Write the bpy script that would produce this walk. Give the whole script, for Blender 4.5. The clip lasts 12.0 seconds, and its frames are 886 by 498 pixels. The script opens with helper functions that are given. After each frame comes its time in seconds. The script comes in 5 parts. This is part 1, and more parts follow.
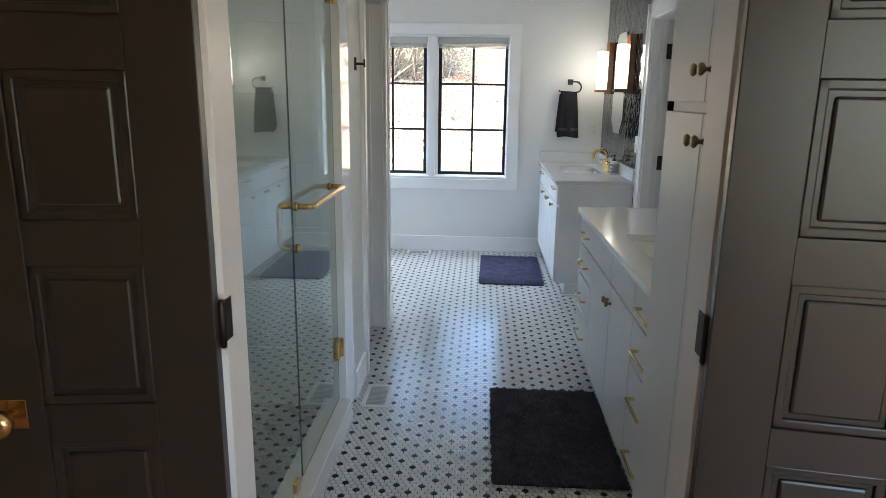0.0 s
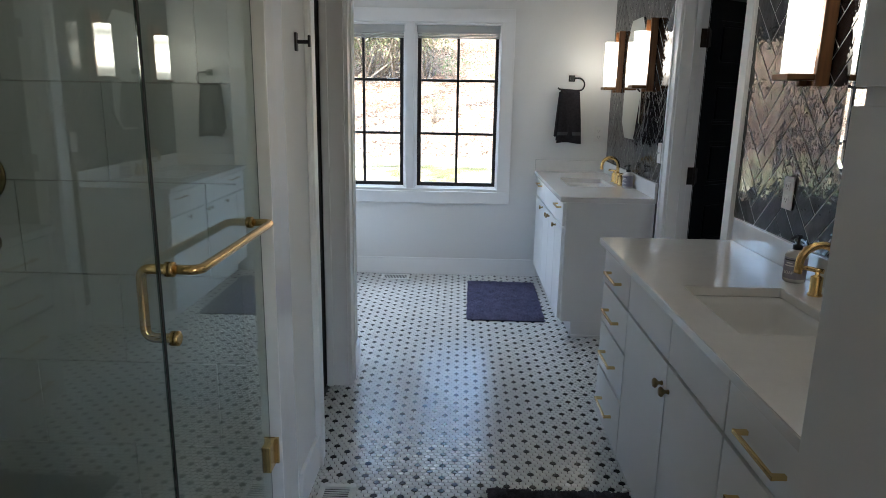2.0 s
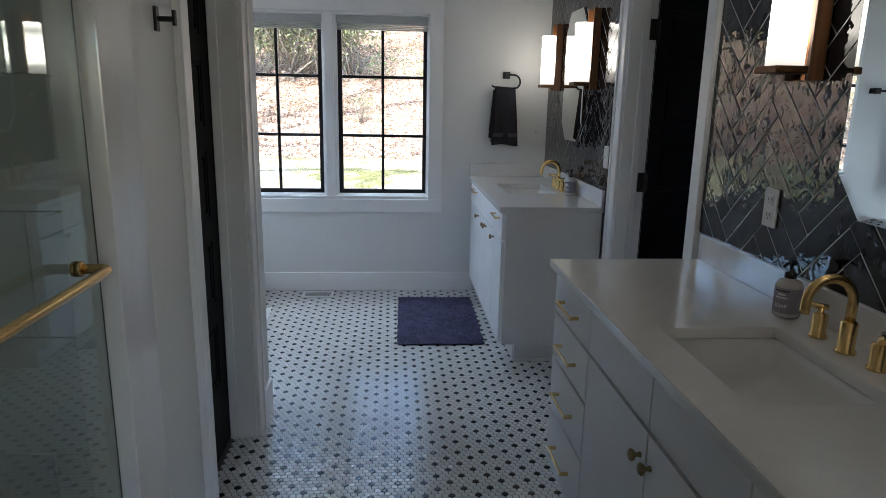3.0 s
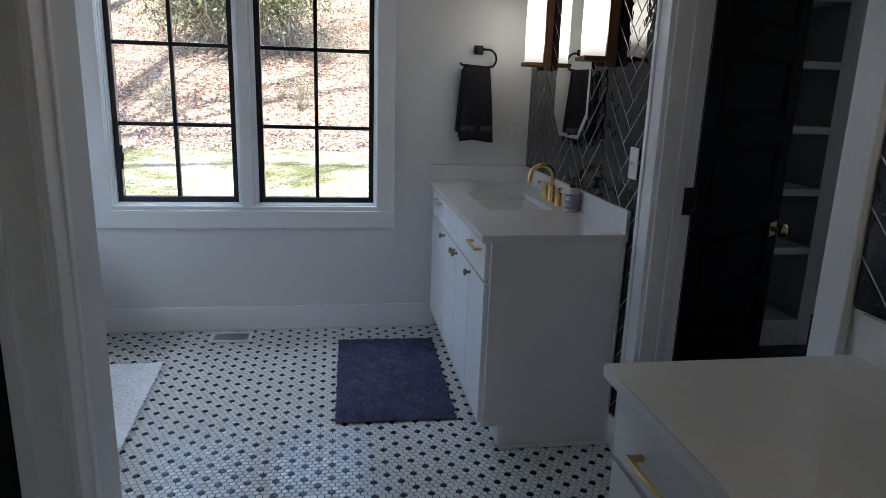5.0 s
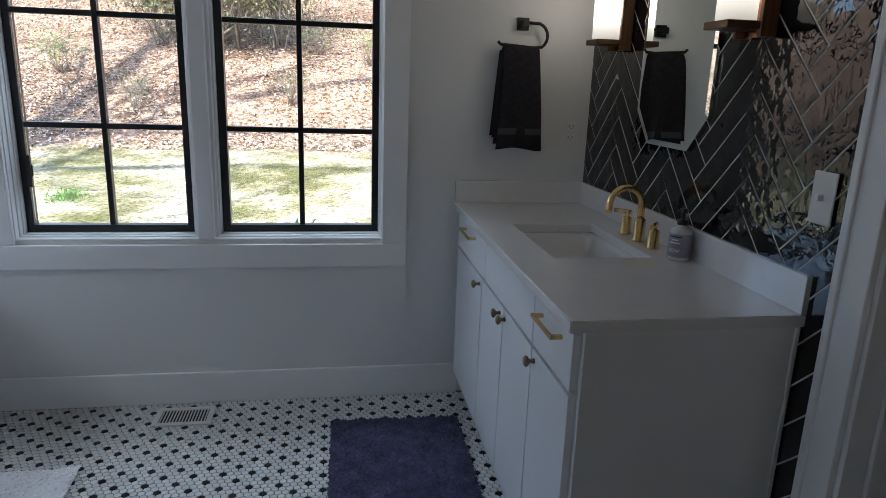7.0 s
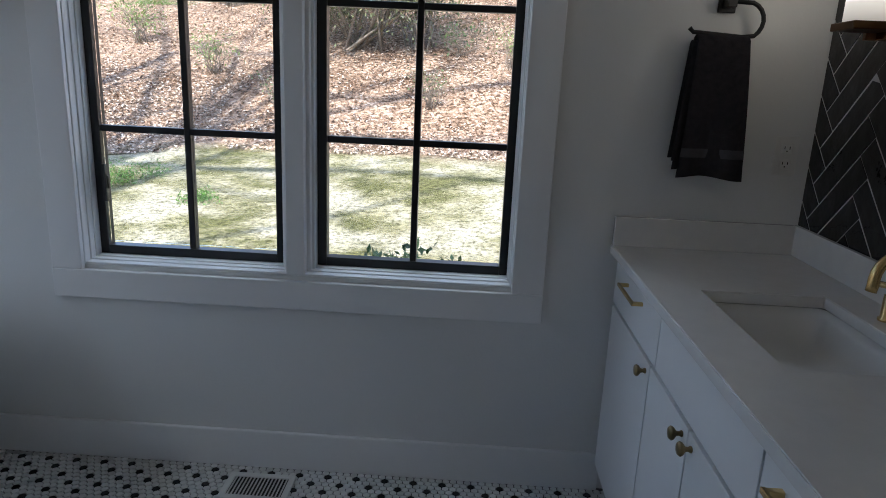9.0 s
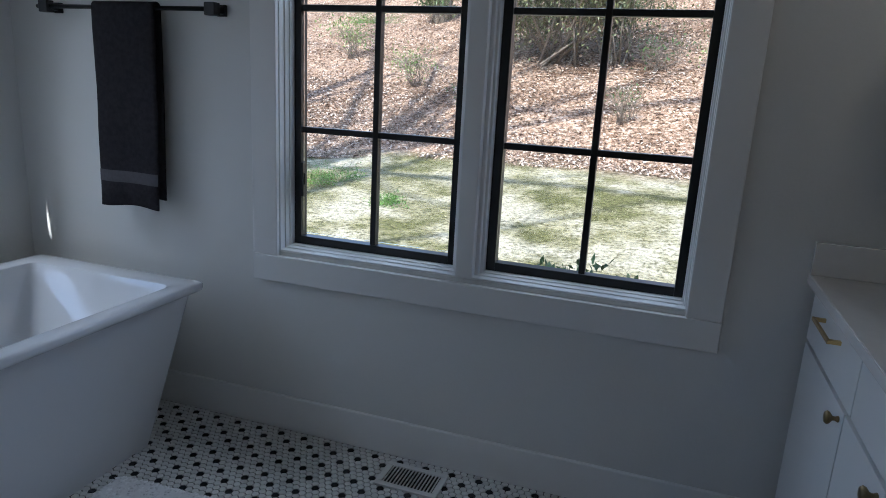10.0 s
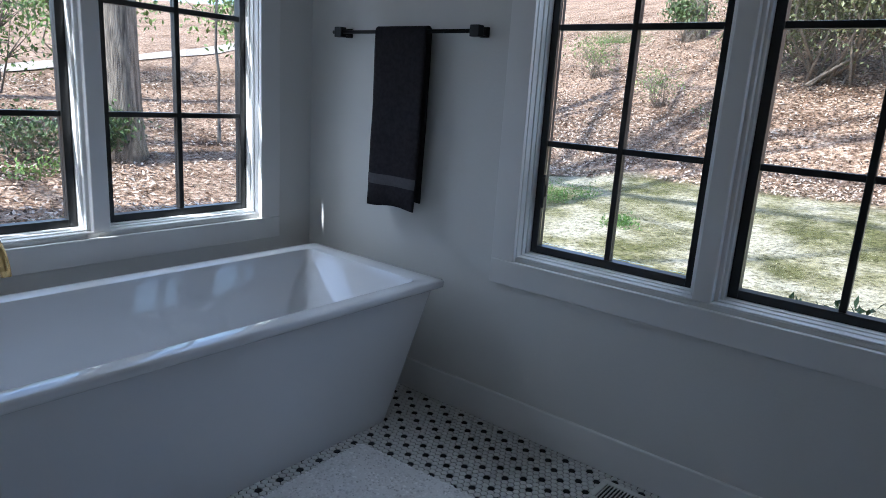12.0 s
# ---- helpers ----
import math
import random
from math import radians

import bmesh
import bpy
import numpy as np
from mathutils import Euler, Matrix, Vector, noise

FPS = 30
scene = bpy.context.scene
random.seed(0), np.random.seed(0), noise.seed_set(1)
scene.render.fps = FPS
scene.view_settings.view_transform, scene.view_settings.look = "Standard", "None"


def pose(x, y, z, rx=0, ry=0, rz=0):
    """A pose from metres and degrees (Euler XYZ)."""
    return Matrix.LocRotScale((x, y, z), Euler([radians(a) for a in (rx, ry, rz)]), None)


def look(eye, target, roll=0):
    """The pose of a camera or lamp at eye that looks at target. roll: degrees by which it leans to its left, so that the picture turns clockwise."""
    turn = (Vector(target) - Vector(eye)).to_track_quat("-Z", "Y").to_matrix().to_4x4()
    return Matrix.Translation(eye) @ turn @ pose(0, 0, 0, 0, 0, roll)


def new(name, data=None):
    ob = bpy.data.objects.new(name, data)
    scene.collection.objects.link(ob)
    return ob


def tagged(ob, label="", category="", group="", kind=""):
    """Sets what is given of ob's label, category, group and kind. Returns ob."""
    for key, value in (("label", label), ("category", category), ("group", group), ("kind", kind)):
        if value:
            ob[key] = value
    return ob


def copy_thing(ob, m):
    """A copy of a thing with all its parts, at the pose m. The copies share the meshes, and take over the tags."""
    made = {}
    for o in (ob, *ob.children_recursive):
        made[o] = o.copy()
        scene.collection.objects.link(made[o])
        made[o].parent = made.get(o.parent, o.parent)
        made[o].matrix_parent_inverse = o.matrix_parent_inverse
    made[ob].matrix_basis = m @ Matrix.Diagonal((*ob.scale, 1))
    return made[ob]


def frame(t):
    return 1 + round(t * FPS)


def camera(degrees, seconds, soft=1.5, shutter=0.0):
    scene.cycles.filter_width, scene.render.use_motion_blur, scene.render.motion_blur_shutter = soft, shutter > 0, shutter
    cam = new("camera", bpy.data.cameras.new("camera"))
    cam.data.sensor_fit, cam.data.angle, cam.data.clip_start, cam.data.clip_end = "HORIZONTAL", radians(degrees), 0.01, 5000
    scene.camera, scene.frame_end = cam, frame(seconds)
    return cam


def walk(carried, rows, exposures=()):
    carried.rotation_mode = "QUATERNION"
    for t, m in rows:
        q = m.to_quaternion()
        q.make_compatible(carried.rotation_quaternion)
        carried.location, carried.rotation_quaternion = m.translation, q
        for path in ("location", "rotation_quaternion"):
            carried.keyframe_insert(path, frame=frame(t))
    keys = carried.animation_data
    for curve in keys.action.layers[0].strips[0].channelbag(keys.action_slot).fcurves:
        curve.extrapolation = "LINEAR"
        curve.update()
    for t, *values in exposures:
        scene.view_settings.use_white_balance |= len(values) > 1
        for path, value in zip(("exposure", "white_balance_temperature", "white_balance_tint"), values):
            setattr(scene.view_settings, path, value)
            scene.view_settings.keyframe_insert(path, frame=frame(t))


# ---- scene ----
cam = camera(68.1, 12.0, soft=0.9)
PATH = [
    (0, (0.029, 0.08, 1.523), (-0.076, 2.024, 1.064), 0.8),
    (0.5, (0.017, 0.303, 1.512), (-0.099, 2.247, 1.056), 0.9),
    (1, (0.039, 0.561, 1.514), (-0.074, 2.505, 1.058), 1.0),
    (1.5, (0.029, 0.794, 1.501), (-0.065, 2.739, 1.045), 1.0),
    (2, (-0.019, 1.027, 1.488), (-0.066, 2.975, 1.037), 1.0),
    (2.5, (-0.015, 1.247, 1.472), (0.032, 3.196, 1.024), 1.1),
    (3, (0.013, 1.519, 1.48), (0.169, 3.461, 1.031), 1.1),
    (5, (0.068, 2.677, 1.439), (0.382, 4.593, 0.961), 1.9),
    (5.5, (0.078, 2.966, 1.429), (0.399, 4.88, 0.943), 2.0),
    (6, (0.062, 3.232, 1.428), (0.385, 5.145, 0.939), 2.0),
    (6.5, (0.069, 3.475, 1.42), (0.395, 5.385, 0.925), 2.0),
    (8.5, (0.139, 4.312, 1.383), (0.328, 6.244, 0.901), 2.6),
    (9, (0.138, 4.397, 1.394), (0.06, 6.333, 0.899), 2.6),
    (9.5, (0.171, 4.423, 1.363), (-0.195, 6.332, 0.894), 2.8),
    (10, (0.18, 4.414, 1.372), (-0.438, 6.254, 0.893), 3.1),
    (10.5, (0.177, 4.381, 1.365), (-0.635, 6.146, 0.891), 3.5),
    (11, (0.171, 4.357, 1.363), (-0.794, 6.045, 0.892), 3.6),
    (11.5, (0.177, 4.344, 1.355), (-0.924, 5.948, 0.889), 3.7),
    (12, (0.179, 4.331, 1.356), (-1.032, 5.854, 0.894), 3.7),
]
EXPOSURES = [(0.0, 4.12, 5900, 5), (1.0, 4.07, 5900, 6), (1.5, 3.8, 5950, 6), (2.5, 3.42, 5820, 8), (3.0, 3.1, 5800, 8), (5.0, 2.7, 5750, 10), (6.5, 2.4, 5900, 10), (8.5, 2.13, 5950, 11), (9.5, 1.77, 5700, 9), (12.0, 1.68, 5520, 9)]
walk(cam, [(t, look(eye, target, roll)) for t, eye, target, roll in PATH], EXPOSURES)

# ---- world and sun ----
SUN_DIR = Vector((0.155, 0.62, -0.77)).normalized()
world = bpy.data.worlds.new("sky")
scene.world = world
world.use_nodes = True
wn, wl = world.node_tree.nodes, world.node_tree.links
wn.clear()
sky = wn.new("ShaderNodeTexSky")
sky.sky_type = 'NISHITA'
sky.sun_disc = False
sky.sun_elevation = math.asin(-SUN_DIR.z)
sky.sun_rotation = math.atan2(-SUN_DIR.x, -SUN_DIR.y)
wbg = wn.new("ShaderNodeBackground")
wbg.inputs["Strength"].default_value = 0.15
wout = wn.new("ShaderNodeOutputWorld")
wl.new(sky.outputs[0], wbg.inputs[0])
wl.new(wbg.outputs[0], wout.inputs[0])
sun_data = bpy.data.lights.new("sun", 'SUN')
sun_data.energy = 3.35
sun_data.angle = radians(0.6)
sun_data.color = (1.0, 0.95, 0.87)
sun = new("sun", sun_data)
sun.matrix_world = look(Vector((0, 0, 12)) - SUN_DIR * 10, Vector((0, 0, 12)))

# the sky's light into the two bathroom windows, from just above their heads outdoors
for name, eye, aim, watts in (("sky_north", (-0.44, 7.5, 2.95), (-0.44, 5.2, 0.6), 6.0), ("sky_west", (-3.4, 5.4, 2.95), (-1.2, 5.4, 0.6), 8.5)):
    ld = bpy.data.lights.new(name, 'AREA')
    ld.shape, ld.size, ld.size_y, ld.energy, ld.color = 'RECTANGLE', 1.7, 0.9, watts, (0.86, 0.93, 1.0)
    new(name, ld).matrix_world = look(eye, aim)


# ---- materials ----
def mat(name, col, rough=0.5, metal=0.0, var=0.0, scale=8.0, bump=0.0, bscale=40.0, rnd=0.0, coat=0.0, stretch=None,
        col2=None, spec=0.5, rvar=0.0):
    """A surface with large blotches (var), fine grain (bump) and a shade of its own for each piece (rnd)."""
    m = bpy.data.materials.new(name)
    m.use_nodes = True
    n, l = m.node_tree.nodes, m.node_tree.links
    p = n["Principled BSDF"]
    p.inputs["Roughness"].default_value = rough
    p.inputs["Metallic"].default_value = metal
    p.inputs["Specular IOR Level"].default_value = spec
    p.inputs["Coat Weight"].default_value = coat
    p.inputs["Coat Roughness"].default_value = 0.04
    p.inputs["Base Color"].default_value = (*col, 1)
    tc = n.new("ShaderNodeTexCoord")
    src = tc.outputs["Object"]
    if stretch:
        mp = n.new("ShaderNodeMapping")
        mp.inputs["Scale"].default_value = stretch
        l.new(src, mp.inputs[0])
        src = mp.outputs[0]
    last = None
    if var or col2:
        nz = n.new("ShaderNodeTexNoise")
        nz.inputs["Scale"].default_value = scale
        nz.inputs["Detail"].default_value = 6
        l.new(src, nz.inputs["Vector"])
        mx = n.new("ShaderNodeMix")
        mx.data_type = 'RGBA'
        c2 = col2 or tuple(c * (1 - var) for c in col)
        mx.inputs[6].default_value = (*col, 1)
        mx.inputs[7].default_value = (*c2, 1)
        rp = n.new("ShaderNodeMapRange")
        rp.inputs[1].default_value, rp.inputs[2].default_value = 0.35, 0.68
        l.new(nz.outputs[0], rp.inputs[0])
        l.new(rp.outputs[0], mx.inputs[0])
        last = mx.outputs[2]
        if rvar:
            rr = n.new("ShaderNodeMapRange")
            rr.inputs[3].default_value, rr.inputs[4].default_value = rough - rvar, rough + rvar
            l.new(nz.outputs[0], rr.inputs[0])
            l.new(rr.outputs[0], p.inputs["Roughness"])
    if rnd:
        oi = n.new("ShaderNodeObjectInfo")
        ge = n.new("ShaderNodeNewGeometry")
        ad = n.new("ShaderNodeMath")
        ad.operation = 'ADD'
        l.new(oi.outputs["Random"], ad.inputs[0])
        l.new(ge.outputs["Random Per Island"], ad.inputs[1])
        fr = n.new("ShaderNodeMath")
        fr.operation = 'FRACT'
        l.new(ad.outputs[0], fr.inputs[0])
        mr = n.new("ShaderNodeMapRange")
        mr.inputs[3].default_value, mr.inputs[4].default_value = 1 - rnd, 1 + rnd * 0.4
        l.new(fr.outputs[0], mr.inputs[0])
        hs = n.new("ShaderNodeHueSaturation")
        l.new(mr.outputs[0], hs.inputs["Value"])
        if last:
            l.new(last, hs.inputs["Color"])
        else:
            hs.inputs["Color"].default_value = (*col, 1)
        last = hs.outputs[0]
    if last:
        l.new(last, p.inputs["Base Color"])
    if bump:
        nb = n.new("ShaderNodeTexNoise")
        nb.inputs["Scale"].default_value = bscale
        nb.inputs["Detail"].default_value = 3
        l.new(src, nb.inputs["Vector"])
        bp = n.new("ShaderNodeBump")
        bp.inputs["Strength"].default_value = 1.0
        bp.inputs["Distance"].default_value = bump
        l.new(nb.outputs[0], bp.inputs["Height"])
        l.new(bp.outputs[0], p.inputs["Normal"])
    return m


WALL = mat("wall_paint", (0.765, 0.765, 0.745), 0.6, var=0.03, scale=1.5, bump=0.0006, bscale=90)
TRIM = mat("white_trim_paint", (0.86, 0.86, 0.85), 0.35, var=0.03, scale=3, bump=0.0002, bscale=60)
CEIL = mat("ceiling_paint", (0.8, 0.8, 0.79), 0.7, var=0.02, bump=0.0004, bscale=120)
CABINET = mat("white_cabinet_paint", (0.8, 0.805, 0.8), 0.38, var=0.03, scale=4, bump=0.0002, bscale=70)
QUARTZ = mat("white_quartz", (0.8, 0.79, 0.77), 0.12, var=0.04, scale=25, coat=0.3, rvar=0.04)
CERAMIC = mat("white_ceramic", (0.82, 0.82, 0.81), 0.08, coat=0.4, var=0.02, scale=3)
ACRYLIC = mat("white_acrylic", (0.82, 0.83, 0.85), 0.05, coat=0.3, var=0.02, scale=2)
TILE_W = mat("white_hex_tile", (0.75, 0.75, 0.73), 0.2, rnd=0.06, var=0.04, scale=60, bump=0.0002, bscale=120)
TILE_B = mat("black_hex_tile", (0.016, 0.018, 0.024), 0.25, rnd=0.4, var=0.2, scale=60, bump=0.0002, bscale=120)
GROUT = mat("grey_grout", (0.13, 0.13, 0.135), 0.85, var=0.25, scale=6, bump=0.0005, bscale=300)
GROUT_L = mat("pale_grout", (0.6, 0.58, 0.55), 0.85, var=0.15, scale=6, bump=0.0005, bscale=300)
DARK_TILE = mat("dark_glazed_tile", (0.007, 0.008, 0.011), 0.02, rnd=0.5, bump=0.005, bscale=11.0, spec=0.5)
SHOWER_TILE = mat("white_shower_tile", (0.74, 0.75, 0.73), 0.2, rnd=0.04, var=0.04, scale=4, bump=0.0006, bscale=8)
SH_FLOOR = mat("dark_shower_tile", (0.05, 0.055, 0.06), 0.4, rnd=0.5, var=0.2, scale=40)
BRASS = mat("brushed_brass", (0.74, 0.52, 0.22), 0.24, 1.0, var=0.12, scale=30, bump=0.0001, bscale=400)
BRASS_OLD = mat("antique_brass", (0.34, 0.25, 0.13), 0.32, 1.0, var=0.3, scale=40)
BRONZE = mat("dark_bronze", (0.05, 0.04, 0.035), 0.4, 0.8, var=0.2, scale=30)
BLACK = mat("black_metal", (0.012, 0.012, 0.013), 0.4, 0.3, var=0.2, scale=30)
SASH = mat("black_sash_paint", (0.014, 0.016, 0.018), 0.35, var=0.2, scale=20)
DOOR_BLACK = mat("black_door_paint", (0.006, 0.006, 0.0062), 0.6, var=0.15, scale=8, bump=0.0003, bscale=60, spec=0.08)
DOOR_GREY = mat("charcoal_door_paint", (0.032, 0.025, 0.018), 0.36, var=0.15, scale=6, bump=0.0003, bscale=50, spec=0.5)
WOOD_W = mat("walnut_wood", (0.23, 0.1, 0.035), 0.4, col2=(0.11, 0.045, 0.016), scale=9, stretch=(6, 6, 0.5), bump=0.0003, bscale=60)
RUG_B = mat("blue_grey_pile", (0.12, 0.12, 0.21), 0.95, var=0.35, scale=14, rnd=0.3, spec=0.1)
RUG_D = mat("charcoal_pile", (0.1, 0.095, 0.12), 0.95, var=0.35, scale=14, rnd=0.3, spec=0.1)
RUG_W = mat("white_pile", (0.9, 0.9, 0.91), 0.95, var=0.05, scale=14, rnd=0.15, spec=0.1)
TOWEL = mat("charcoal_terry", (0.04, 0.037, 0.043), 0.95, var=0.3, scale=60, bump=0.003, bscale=420, spec=0.1)
BAND = mat("flat_woven_band", (0.08, 0.075, 0.085), 0.8, var=0.2, scale=80)
PLASTIC = mat("white_plastic", (0.78, 0.77, 0.74), 0.35, var=0.02)
SLOT = mat("dark_slot", (0.02, 0.02, 0.02), 0.6)
VENT = mat("white_vent_enamel", (0.74, 0.74, 0.72), 0.35, var=0.05, scale=20)
SHADE_F = mat("grey_blind_fabric", (0.5, 0.51, 0.5), 0.8, var=0.05, scale=40, stretch=(1, 1, 20))
BOTTLE = mat("soap_bottle_plastic", (0.62, 0.6, 0.58), 0.2, var=0.05)
LABEL = mat("mauve_paper_label", (0.3, 0.28, 0.33), 0.6, var=0.1, scale=60)
INK = mat("dark_ink", (0.03, 0.03, 0.04), 0.6)
# unseen room before the entrance: warm tones chosen to bounce sunlight onto doors
BED_WALL = mat("bedroom_paint", (0.66, 0.51, 0.38), 0.7, var=0.05, bump=0.0005, bscale=90)
BED_FLOOR = mat("bedroom_boards", (0.42, 0.25, 0.14), 0.4, var=0.3, scale=4, stretch=(1, 8, 1))
BARK = mat("grey_bark", (0.3, 0.25, 0.19), 0.95, col2=(0.07, 0.055, 0.042), scale=9, stretch=(3, 3, 0.4), bump=0.02, bscale=30)
TWIG = mat("brown_twig", (0.24, 0.19, 0.14), 0.9, var=0.4, scale=20)
LEAF = mat("green_leaf", (0.09, 0.14, 0.04), 0.55, rnd=0.6)
WEED = mat("bright_green_weed", (0.1, 0.2, 0.03), 0.6, rnd=0.5)
LEAF_O = mat("olive_evergreen_leaf", (0.16, 0.165, 0.065), 0.5, rnd=0.7)
LEAF_Y = mat("fresh_green_leaf", (0.18, 0.27, 0.06), 0.55, rnd=0.5)
LITTER = mat("dry_leaf", (0.38, 0.26, 0.175), 0.8, rnd=0.65)
GRASS = mat("grass_blade", (0.36, 0.33, 0.19), 0.85, rnd=0.45)
STONE = mat("pale_stone", (0.4, 0.34, 0.28), 0.95, var=0.3, scale=10)


def mirror_mat(name, col, rough):
    m = bpy.data.materials.new(name)
    m.use_nodes = True
    p = m.node_tree.nodes["Principled BSDF"]
    p.inputs["Base Color"].default_value = (*col, 1)
    p.inputs["Metallic"].default_value, p.inputs["Roughness"].default_value = 1.0, rough
    return m


def pane_mat(name, tint, ior=1.5):
    """Clear refracting glass."""
    m = bpy.data.materials.new(name)
    m.use_nodes = True
    n, l = m.node_tree.nodes, m.node_tree.links
    n.clear()
    out = n.new("ShaderNodeOutputMaterial")
    gl = n.new("ShaderNodeBsdfGlass")
    gl.inputs["Color"].default_value = (*tint, 1)
    gl.inputs["Roughness"].default_value = 0.0
    gl.inputs["IOR"].default_value = ior
    l.new(gl.outputs[0], out.inputs[0])
    return m


def glow_mat(name, col, strength):
    m = bpy.data.materials.new(name)
    m.use_nodes = True
    p = m.node_tree.nodes["Principled BSDF"]
    p.inputs["Base Color"].default_value = (0.85, 0.83, 0.78, 1)
    p.inputs["Roughness"].default_value = 0.35
    p.inputs["Emission Color"].default_value = (*col, 1)
    p.inputs["Emission Strength"].default_value = strength
    return m


MIRROR = mirror_mat("silvered_mirror", (0.8, 0.84, 0.82), 0.0)
GLASS = pane_mat("window_glass", (0.985, 0.99, 0.99), 1.4)
SH_GLASS = pane_mat("shower_glass", (0.93, 0.97, 0.95), 1.55)
GLASS_EDGE = mat("green_glass_edge", (0.05, 0.09, 0.08), 0.2, var=0.2)
GLOW = glow_mat("lit_opal_glass", (1.0, 0.88, 0.72), 3.0)
OPAL = glow_mat("opal_glass", (1.0, 0.87, 0.7), 0.8)
on, ol = OPAL.node_tree.nodes, OPAL.node_tree.links
otc, osx, orp = on.new("ShaderNodeTexCoord"), on.new("ShaderNodeSeparateXYZ"), on.new("ShaderNodeValToRGB")
omul = on.new("ShaderNodeMath")
omul.operation = 'MULTIPLY'
omul.inputs[1].default_value = 3.0
ol.new(otc.outputs["Object"], osx.inputs[0])
ol.new(osx.outputs["Z"], omul.inputs[0])
ol.new(omul.outputs[0], orp.inputs[0])
for e, (pos, v) in zip([orp.color_ramp.elements[0], orp.color_ramp.elements[1], *[orp.color_ramp.elements.new(k) for k in (0.16, 0.3, 0.62, 0.84)]],
                       ((0.02, 0.1), (1.0, 0.25), (0.16, 0.2), (0.3, 1.15), (0.62, 1.15), (0.84, 0.3))):
    e.position, e.color = pos, (v, v, v, 1)
ol.new(orp.outputs[0], on["Principled BSDF"].inputs["Emission Strength"])
TRAY = mat("dark_bronze_tray", (0.14, 0.075, 0.035), 0.35, 0.9, var=0.2, scale=30)
COPPER = mat("polished_copper_plate", (0.42, 0.2, 0.08), 0.22, 1.0, var=0.25, scale=20)


def ground_mat():
    """Winter lawn near the house, leaf litter on the slope beyond."""
    m = bpy.data.materials.new("lawn_and_litter")
    m.use_nodes = True
    n, l = m.node_tree.nodes, m.node_tree.links
    p = n["Principled BSDF"]
    p.inputs["Roughness"].default_value = 0.95
    p.inputs["Specular IOR Level"].default_value = 0.1
    tc = n.new("ShaderNodeTexCoord")

    def noise_ramp(scale, detail, stops):
        nz = n.new("ShaderNodeTexNoise")
        nz.inputs["Scale"].default_value, nz.inputs["Detail"].default_value, nz.inputs["Roughness"].default_value = scale, detail, 0.68
        l.new(tc.outputs["Object"], nz.inputs["Vector"])
        cr = n.new("ShaderNodeValToRGB")
        while len(cr.color_ramp.elements) < len(stops):
            cr.color_ramp.elements.new(0.5)
        for e, (pos, c) in zip(cr.color_ramp.elements, stops):
            e.position, e.color = pos, (*c, 1)
        l.new(nz.outputs[0], cr.inputs[0])
        return cr, nz
    lawn, nz1 = noise_ramp(1.3, 10, [(0.4, (0.13, 0.125, 0.05)), (0.48, (0.26, 0.235, 0.135)), (0.57, (0.42, 0.38, 0.275))])
    lit, nz2 = noise_ramp(15.0, 10, [(0.36, (0.055, 0.033, 0.021)), (0.5, (0.3, 0.195, 0.13)), (0.66, (0.55, 0.43, 0.33))])
    # short blades and straw: fine speckle over both
    fine, nz3 = noise_ramp(24.0, 8, [(0.38, (0.4, 0.39, 0.31)), (0.5, (1.0, 1.0, 1.0)), (0.6, (1.3, 1.27, 1.2))])
    patch, nz4 = noise_ramp(0.9, 5, [(0.36, (0.55, 0.5, 0.46)), (0.5, (1.0, 1.0, 1.0)), (0.64, (1.2, 1.2, 1.2))])
    at = n.new("ShaderNodeAttribute")
    at.attribute_name = "litter"
    mx = n.new("ShaderNodeMix")
    mx.data_type = 'RGBA'
    l.new(at.outputs["Fac"], mx.inputs[0])
    l.new(lawn.outputs[0], mx.inputs[6])
    l.new(lit.outputs[0], mx.inputs[7])
    mu = n.new("ShaderNodeMix")
    mu.data_type, mu.blend_type = 'RGBA', 'MULTIPLY'
    mu.inputs[0].default_value = 1.0
    l.new(mx.outputs[2], mu.inputs[6])
    l.new(fine.outputs[0], mu.inputs[7])
    mv = n.new("ShaderNodeMix")
    mv.data_type, mv.blend_type = 'RGBA', 'MULTIPLY'
    l.new(at.outputs["Fac"], mv.inputs[0])
    l.new(mu.outputs[2], mv.inputs[6])
    l.new(patch.outputs[0], mv.inputs[7])
    l.new(mv.outputs[2], p.inputs["Base Color"])
    bp = n.new("ShaderNodeBump")
    bp.inputs["Distance"].default_value = 0.04
    l.new(nz3.outputs[0], bp.inputs["Height"])
    l.new(bp.outputs[0], p.inputs["Normal"])
    return m


GROUND = ground_mat()


# ---- building helpers ----
def box(bm, lo, hi, bev=0.0, seg=2):
    m = Matrix.LocRotScale([(a + b) / 2 for a, b in zip(lo, hi)], None, [max(abs(b - a), 1e-4) for a, b in zip(lo, hi)])
    vs = bmesh.ops.create_cube(bm, size=1, matrix=m)["verts"]
    if bev:
        es = list({e for v in vs for e in v.link_edges})
        bmesh.ops.bevel(bm, geom=es, offset=bev, segments=seg, affect='EDGES', profile=0.5)
    return bm


def boxes(*items, bev=0.0):
    bm = bmesh.new()
    for lo, hi in items:
        box(bm, lo, hi, bev)
    return bm


